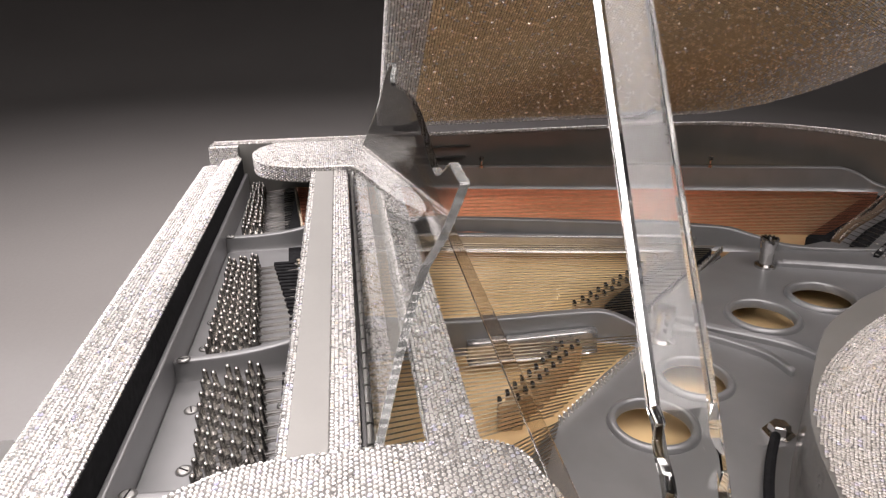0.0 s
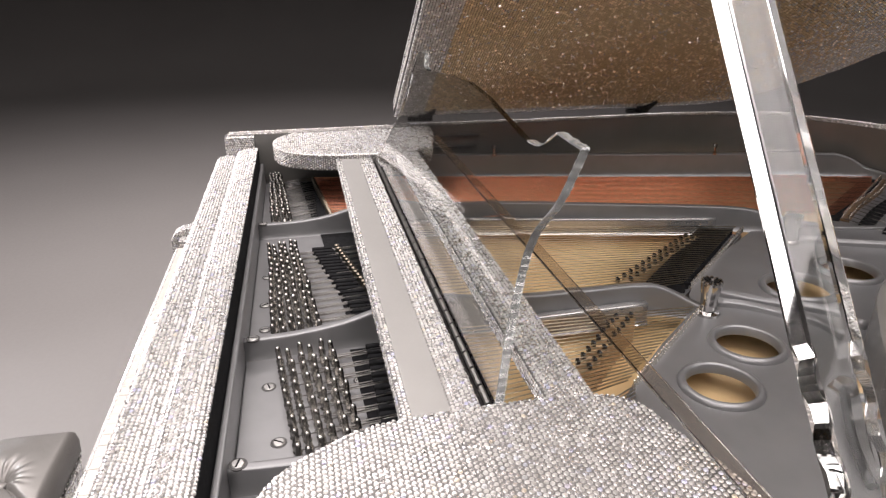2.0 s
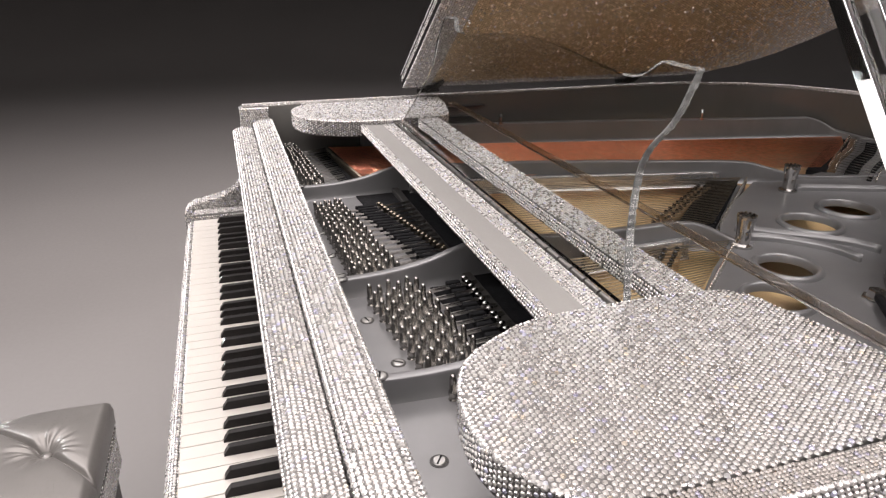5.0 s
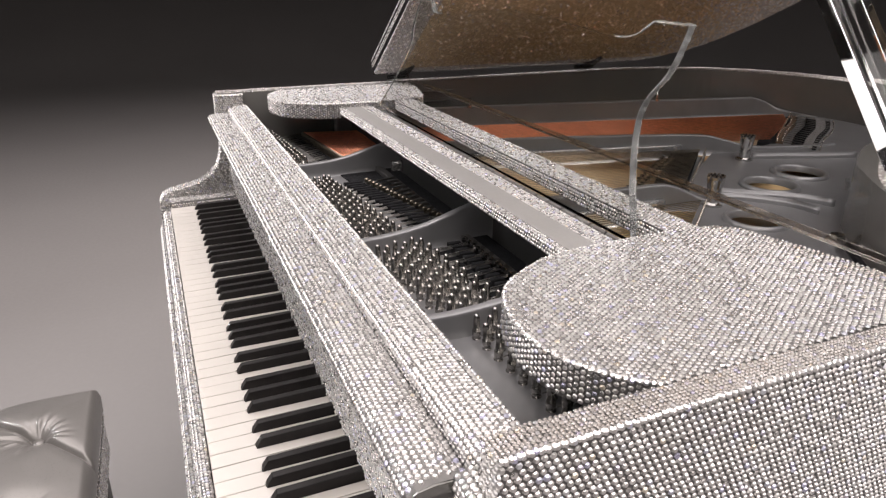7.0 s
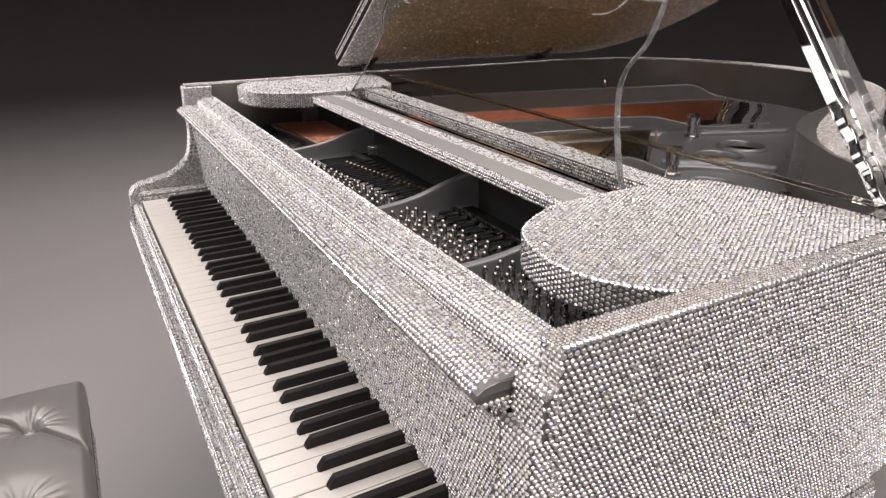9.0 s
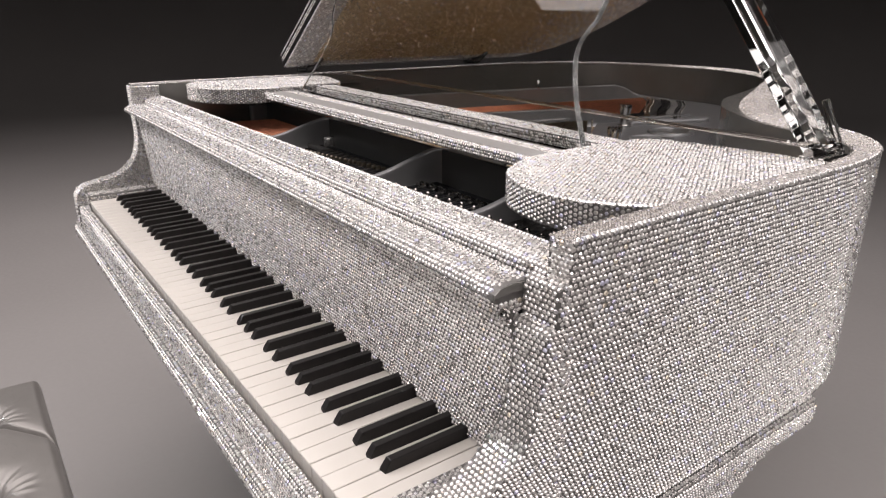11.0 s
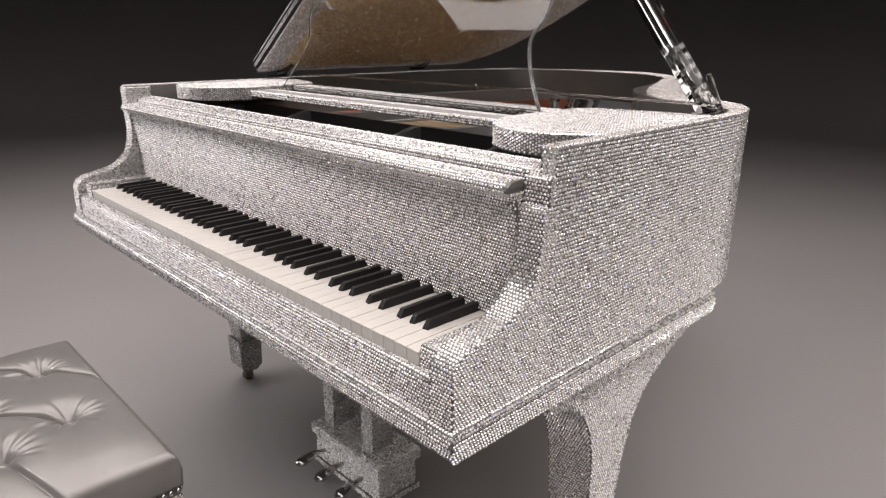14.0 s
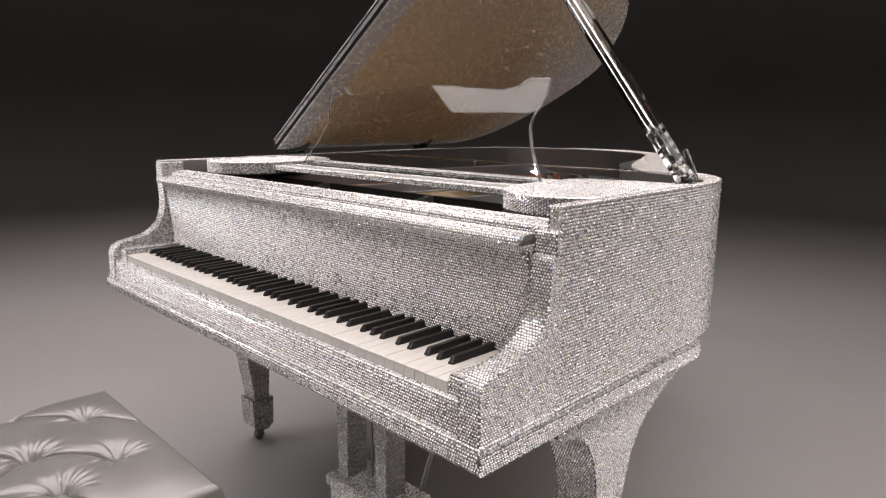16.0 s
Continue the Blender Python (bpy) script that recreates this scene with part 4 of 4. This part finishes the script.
def build_leg(x0, x1, y, sign):
    """A flared leg: swept bracket at the top, tapering shaft, collar, foot and caster."""
    back = spline([(y + 0.33, 0.574), (y + 0.22, 0.545), (y + 0.13, 0.49), (y + 0.095, 0.42), (y + 0.08, 0.33), (y + 0.068, 0.15)], 0.01)
    front = spline([(y + 0.022, 0.15), (y + 0.0, 0.30), (y - 0.008, 0.42), (y - 0.03, 0.49), (y - 0.07, 0.535), (y - 0.13, 0.552), (y - 0.13, 0.574)], 0.01)
    mid = (x0 + x1) / 2

    def slim(x, z):
        return mid + (x - mid) * np.interp(z, (0.0, 0.15, 0.5), (0.72, 0.74, 1.0))
    bm = prism_bm([tuple(p) for p in back] + [tuple(p) for p in front], "x", x0, x1)
    for v in bm.verts:
        v.co.x = slim(v.co.x, v.co.z)
    leg = part("leg", bm, BED, piano, "flared piano leg covered with rhinestones")
    poly = [tuple(p) for p in back] + [tuple(p) for p in front]
    st = Stones()
    st.poly(poly, flat_x(x1), (1, 0, 0))
    if sign < 0:
        st.poly([p for p in poly], flat_x(x0), (-1, 0, 0))
    st.sweep([(0, *p) for p in front], (1, 0, 0), x0, x1, side=-1.0)
    st.sweep([(0, *p) for p in back], (1, 0, 0), x0, x1, side=-1.0)
    for c in st.c:
        c[:, 0] = slim(c[:, 0], c[:, 2])
    st.lay("rhinestone_covering", leg)
    x0, x1 = slim(x0, 0.1), slim(x1, 0.1)
    foot = part("foot", prism_bm([(y + 0.008, 0.15), (y + 0.082, 0.15), (y + 0.078, 0.06), (y + 0.06, 0.045), (y + 0.03, 0.045), (y + 0.012, 0.06)], "x", x0 - 0.005, x1 + 0.005), BED, leg, "rhinestone foot block")
    st = Stones()
    for xx, n in ((x0 - 0.005, -1), (x1 + 0.005, 1)):
        st.poly([(y + 0.009, 0.149), (y + 0.081, 0.149), (y + 0.077, 0.06), (y + 0.06, 0.047), (y + 0.03, 0.047), (y + 0.013, 0.06)], flat_x(xx), (n, 0, 0))
    st.sweep([(0, y + 0.008, 0.149), (0, y + 0.012, 0.06)], (1, 0, 0), x0 - 0.005, x1 + 0.005, side=1.0)
    st.lay("rhinestone_covering", leg)
    cx = (x0 + x1) / 2
    part("caster", lathe_bm([(0.0, -0.009), (0.012, -0.009), (0.017, -0.006), (0.017, 0.006), (0.012, 0.009), (0.0, 0.009)], (cx, y + 0.045, 0.0175), 16, Matrix.Rotation(math.pi / 2, 4, "Y")), BRASS, leg)
    part("caster_fork", box_bm(cx - 0.012, cx + 0.012, y + 0.035, y + 0.055, 0.03, 0.05, 0.002), BLACK, leg)


build_leg(0.595, 0.686, 0.30, 1)
build_leg(-0.686, -0.595, 0.33, -1)
build_leg(-0.35, -0.26, 1.40, -1)


def build_lyre():
    lyre = new("pedal_lyre")
    lyre.parent = piano
    tagged(lyre, "pedal lyre with rhinestone box and three pedals")
    x0, x1, y0, y1 = -0.108, 0.145, 0.287, 0.397
    box = part("pedal_box", box_bm(x0, x1, y0, y1, 0.02, 0.125, 0.002), BED, lyre, "pedal box covered with rhinestones")
    part("pedal_box_top", box_bm(x0 - 0.008, x1 + 0.008, y0 - 0.008, y1 + 0.008, 0.096, 0.125, 0.006), BED, lyre)
    part("pedal_box_foot", box_bm(x0 - 0.005, x1 + 0.005, y0 - 0.006, y1 + 0.006, 0.016, 0.030, 0.004), BED, lyre)
    st = Stones()
    st.poly(rect(x0 - 0.008, x1 + 0.008, y0 - 0.008, y1 + 0.008), flat_z(0.125), (0, 0, 1))
    st.poly(rect(x0 - 0.008, x1 + 0.008, 0.098, 0.124), flat_y(y0 - 0.0082), (0, -1, 0))
    st.poly(rect(y0 - 0.008, y1 + 0.008, 0.098, 0.124), flat_x(x1 + 0.0082), (1, 0, 0))
    st.poly(rect(y0, y1, 0.03, 0.098), flat_x(x1 + 0.0003), (1, 0, 0))
    st.poly(rect(x0, x1, 0.03, 0.096), flat_y(y0 - 0.0003), (0, -1, 0))
    st.poly(rect(y0 - 0.006, y1 + 0.006, 0.017, 0.03), flat_x(x1 + 0.0062), (1, 0, 0))
    st.poly(rect(x0 - 0.005, x1 + 0.005, 0.017, 0.03), flat_y(y0 - 0.0062), (0, -1, 0))
    st.lay("rhinestone_covering", lyre)
    for cx in (-0.076, 0.078):
        w0, w1 = 0.019, 0.030
        post = part("post", prism_bm([(cx - w0, 0.125), (cx + w0, 0.125), (cx + w1, 0.577), (cx - w1, 0.577)], "y", 0.308, 0.368), BED, lyre, "tapered lyre post with rhinestones")
        st = Stones()
        pl = [(cx - w0, 0.125), (cx + w0, 0.125), (cx + w1, 0.577), (cx - w1, 0.577)]
        st.poly(pl, flat_y(0.308), (0, -1, 0))
        st.sweep([(cx + w0, 0, 0.128), (cx + w1, 0, 0.575)], (0, 1, 0), 0.308, 0.368, side=-1.0)
        st.lay("rhinestone_covering", lyre)
    for k, x in enumerate((-0.078, 0.003, 0.086)):
        pts = [(x * 0.8 + 0.005, 0.33, 0.062), (x * 0.9 + 0.003, 0.29, 0.066), (x, 0.262, 0.066), (x, 0.240, 0.060), (x, 0.222, 0.052), (x, 0.208, 0.050)]
        bm = tube_bm(pts, 0.008, 10, [0.006, 0.006, 0.009, 0.015, 0.017, 0.008])
        for v in bm.verts:
            v.co.z = 0.058 + (v.co.z - 0.058) * 0.55
        part("pedal", bm, CHROME, lyre, "polished nickel pedal", True)
    for x in (-0.02, 0.01, 0.045):
        part("pedal_rod", tube_bm([(x, 0.36, 0.12), (x, 0.36, 0.577)], 0.0035, 8), CHROME, lyre)
    for x in (-0.06, 0.12):
        part("lyre_brace", tube_bm([(x, 0.395, 0.11), (x, 0.60, 0.575)], 0.006, 8), ACRYLIC, lyre, "clear acrylic lyre brace")


build_lyre()

# ---- the music desk ----
desk = empty("music_desk", "clear acrylic music desk on a rhinestone shelf", "music desk", (0, 0, 0))


def pad_outline():
    half = spline([(0.664, 0.286), (0.642, 0.262), (0.603, 0.240), (0.560, 0.236), (0.515, 0.246), (0.483, 0.268), (0.456, 0.31), (0.443, 0.35), (0.438, 0.43), (0.438, 0.49), (0.445, 0.545), (0.463, 0.566), (0.487, 0.573), (0.54, 0.587), (0.60, 0.598), (0.664, 0.602)], 0.008)
    return [tuple(p) for p in half]


PAD_TOP, PAD_LOW = 0.922, 0.890


def build_pads():
    kept = []
    for s in (1, -1):
        out = [(s * x, y) for x, y in pad_outline()]
        pad = part("shelf_pad", prism_bm(out, "z", PAD_LOW, PAD_TOP, 0.002), BED, desk, "rounded shelf end covered with rhinestones")
        st = Stones()
        st.poly(out, flat_z(PAD_TOP), (0, 0, 1), STEP * 1.03)
        if s > 0:
            # the stones nearest to the walk stand as single pieces
            c = st.c[0]
            near = np.argsort(np.hypot(c[:, 0] - 0.60, c[:, 1] - 0.33))
            kept = c[near[:300]]
            st.c[0], st.n[0] = c[near[300:]], st.n[0][near[300:]]
        line = [(x, y, 0) for x, y in out]
        st.sweep(line, (0, 0, 1), PAD_LOW, PAD_TOP, side=float(-s))
        st.lay("rhinestone_covering", pad, table=0.6)
        row = resample(out, 0.0046)
        d = np.gradient(row, axis=0) * s
        st = Stones()
        st.add(np.concatenate([row, np.full((len(row), 1), PAD_TOP - 0.0003)], 1), np.stack([-d[:, 1], d[:, 0], np.linalg.norm(d, axis=1)], 1))
        st.lay("edge_stone_covering", pad, 0.0023)
    return kept


KEPT = build_pads()


def build_shelf():
    x0, x1 = -0.455, 0.455
    tray = part("tray_rail", box_bm(x0, x1, 0.364, 0.434, 0.898, 0.912, 0.001), BED, desk, "shelf rail with champagne strip and rhinestone edges")
    part("strip", box_bm(x0, x1, 0.3725, 0.4075, 0.911, 0.9135, 0.0005), TRAY, tray, "plain champagne lacquer strip")
    st = Stones()
    st.poly(rect(x0, x1, 0.364, 0.3725), flat_z(0.912), (0, 0, 1))
    st.poly(rect(x0, x1, 0.4075, 0.434), flat_z(0.912), (0, 0, 1))
    st.poly(rect(x0, x1, 0.8985, 0.9118), flat_y(0.364), (0, -1, 0))
    st.poly(rect(x0, x1, 0.8985, 0.9118), flat_y(0.434), (0, 1, 0))
    st.lay("rhinestone_covering", tray)
    rail = part("back_rail", box_bm(x0, x1, 0.492, 0.535, 0.898, 0.918, 0.001), BED, desk, "back rail covered with rhinestones")
    st = Stones()
    st.poly(rect(x0, x1, 0.492, 0.535), flat_z(0.918), (0, 0, 1))
    st.poly(rect(x0, x1, 0.8985, 0.9175), flat_y(0.492), (0, -1, 0))
    st.poly(rect(x0, x1, 0.8985, 0.9175), flat_y(0.535), (0, 1, 0))
    st.lay("rhinestone_covering", rail)
    hinge = part("hinge_bar", box_bm(x0 + 0.01, x1 - 0.01, 0.436, 0.451, 0.896, 0.905, 0.001), BLACK, desk, "dark hinge bar")
    for k in range(30):
        x = -0.435 + k * 0.03
        part("knuckle", tube_bm([(x - 0.0135, 0.4435, 0.908), (x + 0.0135, 0.4435, 0.908)], 0.0034, 8), DULL, hinge)
    outline = [(0.430, 0.912), (0.412, 0.937), (0.392, 0.966), (0.373, 1.0), (0.362, 1.03), (0.364, 1.052), (0.381, 1.083), (0.384, 1.127), (0.326, 1.128), (0.305, 1.112), (0.27, 1.108), (0.2, 1.113), (0.10, 1.122)]
    right = spline(outline[:8], 0.008)
    top = spline(outline[8:], 0.01)
    half = [tuple(p) for p in right] + [tuple(p) for p in top] + [(0.0, 1.126)]
    full = half + [(-x, z) for x, z in half[-2::-1]]
    bm = bmesh.new()
    slope = 0.38
    lo = [bm.verts.new((x, 0.446 + slope * (z - 0.915), z)) for x, z in full]
    hi = [bm.verts.new((x, 0.4535 + slope * (z - 0.915), z)) for x, z in full]
    n = len(full)
    bm.faces.new(lo)
    bm.faces.new(hi)
    for k in range(n):
        bm.faces.new((lo[k], lo[(k + 1) % n], hi[(k + 1) % n], hi[k]))
    part("music_rest", bm, ACRYLIC, desk, "clear acrylic music rest with scalloped ends")
    # sawn, scalloped edge round the ends and the top
    path = resample([p for p in full if p[1] > 0.905], 0.0012)
    runs = [[p for p in path if p[0] > 0.27], [p for p in path if p[0] < -0.27]]
    for path in runs:
        sawn_edge(np.array(path), slope)
    part("support_bar", box_bm(-0.47, 0.655, 0.569, 0.585, 0.941, 0.9445, 0.0008), SMOKED, desk, "clear acrylic support bar")


def sawn_edge(path, slope):
    bm = bmesh.new()
    rows = []
    d = np.gradient(path, axis=0)
    nrm = np.stack([d[:, 1], -d[:, 0]], 1)
    nrm /= np.linalg.norm(nrm, axis=1, keepdims=True)
    for k, (x, z) in enumerate(path):
        o = 0.0018 + (0.0005 * math.sin(k * 0.95) + 0.0004 * math.sin(k * 0.37 + 1)) * (abs(x) > 0.3)
        q = []
        for off, y in ((0.0, 0.4458), (o, 0.4458), (o, 0.4537), (0.0, 0.4537)):
            xx, zz = x + nrm[k][0] * off, z + nrm[k][1] * off
            q.append(bm.verts.new((xx, y + slope * (zz - 0.915), zz)))
        rows.append(q)
    for a, b in zip(rows, rows[1:]):
        for k in range(3):
            bm.faces.new((a[k], a[k + 1], b[k + 1], b[k]))
    part("sawn_edge", bm, EDGE, desk, "cloudy scalloped edge of the music rest")


build_shelf()

# ---- the bench ----


def build_bench():
    bench = empty("piano_bench", "silver tufted leather piano bench with rhinestone frame", "bench", (0, 0, 0))
    x0, x1, y0, y1 = -0.290, 0.262, -0.56, -0.180
    tufts = [(-0.158, -0.265), (0.050, -0.272), (-0.050, -0.388), (0.105, -0.380), (-0.158, -0.50), (0.05, -0.50), (-0.262, -0.383)]
    nx, ny = 290, 200
    bm = bmesh.new()
    grid = []
    for j in range(ny + 1):
        row = []
        for i in range(nx + 1):
            x, y = x0 + (x1 - x0) * i / nx, y0 + (y1 - y0) * j / ny
            edge = min(x - x0, x1 - x, y - y0, y1 - y)
            gx, gy = (1 - (1 - min(1, max(0.0, e) / 0.15)) ** 2.6 for e in (min(x - x0, x1 - x), min(y - y0, y1 - y)))
            z = 0.447 + 0.015 * gx * gy - 0.010 * max(0, 1 - edge / 0.012) ** 2
            for tx, ty in tufts:
                r = math.hypot(x - tx, y - ty)
                a = math.atan2(y - ty, x - tx)
                z -= 0.030 * math.exp(-(r / 0.019) ** 1.2)
                z += 0.0052 * noise.noise((math.cos(a) * 4.2 + tx * 40, math.sin(a) * 4.2, ty * 30)) * math.exp(-((r - 0.028) / 0.022) ** 2)
            for (ax, ay), (bx, by) in ((tufts[0], tufts[6]), (tufts[0], (-0.06, -0.172)), (tufts[1], tufts[2]), (tufts[2], tufts[4]), (tufts[2], tufts[5]), (tufts[3], tufts[5]), (tufts[3], (0.27, -0.335)), (tufts[6], (-0.30, -0.30))):
                px, py = bx - ax, by - ay
                s = max(0, min(1, ((x - ax) * px + (y - ay) * py) / (px * px + py * py)))
                dd = math.hypot(x - ax - s * px, y - ay - s * py)
                z -= 0.011 * math.exp(-(dd / 0.0030) ** 1.5) + 0.003 * math.exp(-(dd / 0.014) ** 2)
            z += 0.003 * noise.noise((x * 9, y * 9, 4.2)) * min(1, max(0.0, edge) / 0.06)
            row.append(bm.verts.new((x, y, z)))
        grid.append(row)
    for j in range(ny):
        for i in range(nx):
            bm.faces.new((grid[j][i], grid[j][i + 1], grid[j + 1][i + 1], grid[j + 1][i]))
    ring = [grid[0][i] for i in range(nx + 1)] + [grid[j][nx] for j in range(1, ny + 1)] + [grid[ny][i] for i in range(nx - 1, -1, -1)] + [grid[j][0] for j in range(ny - 1, 0, -1)]
    prev = ring
    for off, z in ((0.003, 0.42), (0.002, 0.395), (0.0, 0.388)):
        nxt = []
        for v in ring:
            x, y = v.co.x, v.co.y
            nxt.append(bm.verts.new((x + off * ((x > x1 - 1e-4) - (x < x0 + 1e-4)), y + off * ((y > y1 - 1e-4) - (y < y0 + 1e-4)), z)))
        for k in range(len(ring)):
            bm.faces.new((prev[k], prev[(k + 1) % len(ring)], nxt[(k + 1) % len(ring)], nxt[k]))
        prev = nxt
    bm.faces.new(prev)
    part("cushion", bm, LEATHER, bench, "tufted silver leather cushion", True)
    for x in (x0, x1):
        for y in (y0, y1):
            part("piping", tube_bm([(x, y, 0.39), (x, y, 0.425), (x - 0.003 * math.copysign(1, x), y - 0.003 * math.copysign(1, y + 0.37), 0.437)], 0.0024, 8), LEATHER, bench, "", True)
    for x, y in tufts:
        part("button", lathe_bm([(0.0, -0.003), (0.010, -0.002), (0.009, 0.001), (0.0, 0.003)], (x, y, 0.438), 14), LEATHER, bench, "", True)
    frame_part = part("bench_frame", box_bm(x0 + 0.002, x1 - 0.002, y0 + 0.002, y1 - 0.002, 0.30, 0.388, 0.002), BED, bench, "bench frame covered with rhinestones")
    st = Stones()
    st.poly(rect(x0, x1, 0.30, 0.376), flat_y(y1 - 0.002), (0, 1, 0))
    st.poly(rect(y0, y1, 0.30, 0.376), flat_x(x1 - 0.002), (1, 0, 0))
    st.lay("rhinestone_covering", frame_part)
    for s in np.arange(x0 + 0.006, x1, 0.0115):
        part("trim_nail", lathe_bm([(0.0048, 0), (0.004, 0.0025), (0.0, 0.0038)], (s, y1 - 0.001, 0.383), 8, Matrix.Rotation(-math.pi / 2, 4, "X")), CHROME, bench, "", True)
    for s in np.arange(y0 + 0.006, y1, 0.0115):
        part("trim_nail", lathe_bm([(0.0048, 0), (0.004, 0.0025), (0.0, 0.0038)], (x1 - 0.001, s, 0.383), 8, Matrix.Rotation(math.pi / 2, 4, "Y")), CHROME, bench, "", True)
    for x in (x0 + 0.035, x1 - 0.035):
        for y in (y0 + 0.035, y1 - 0.035):
            part("leg", prism_bm([(x - 0.018, 0.0), (x + 0.018, 0.0), (x + 0.026, 0.30), (x - 0.026, 0.30)], "y", y - 0.022, y + 0.022, 0.002), BED, bench)


build_bench()

# ---- single stones on the near shelf end ----


def single_stones():
    r = STEP * 0.5
    bm = lathe_bm([(r, -0.0004), (r * 0.6, r * 0.46)], (0, 0, 0), 6)
    first = None
    pad = [o for o in desk.children if o.name.startswith("shelf_pad")][0]
    for k, c in enumerate(KEPT):
        spread = 9 if random.random() < 0.045 else 1
        if first is None:
            ob = first = part("rhinestone", bm, CRYSTAL_ONE, pad)
        else:
            ob = new("rhinestone", first.data)
            ob.parent = pad
        ob.matrix_basis = pose(*c, random.gauss(0, 0.65) * spread, random.gauss(0, 0.65) * spread, 41.5 + random.gauss(0, 3.5))


single_stones()
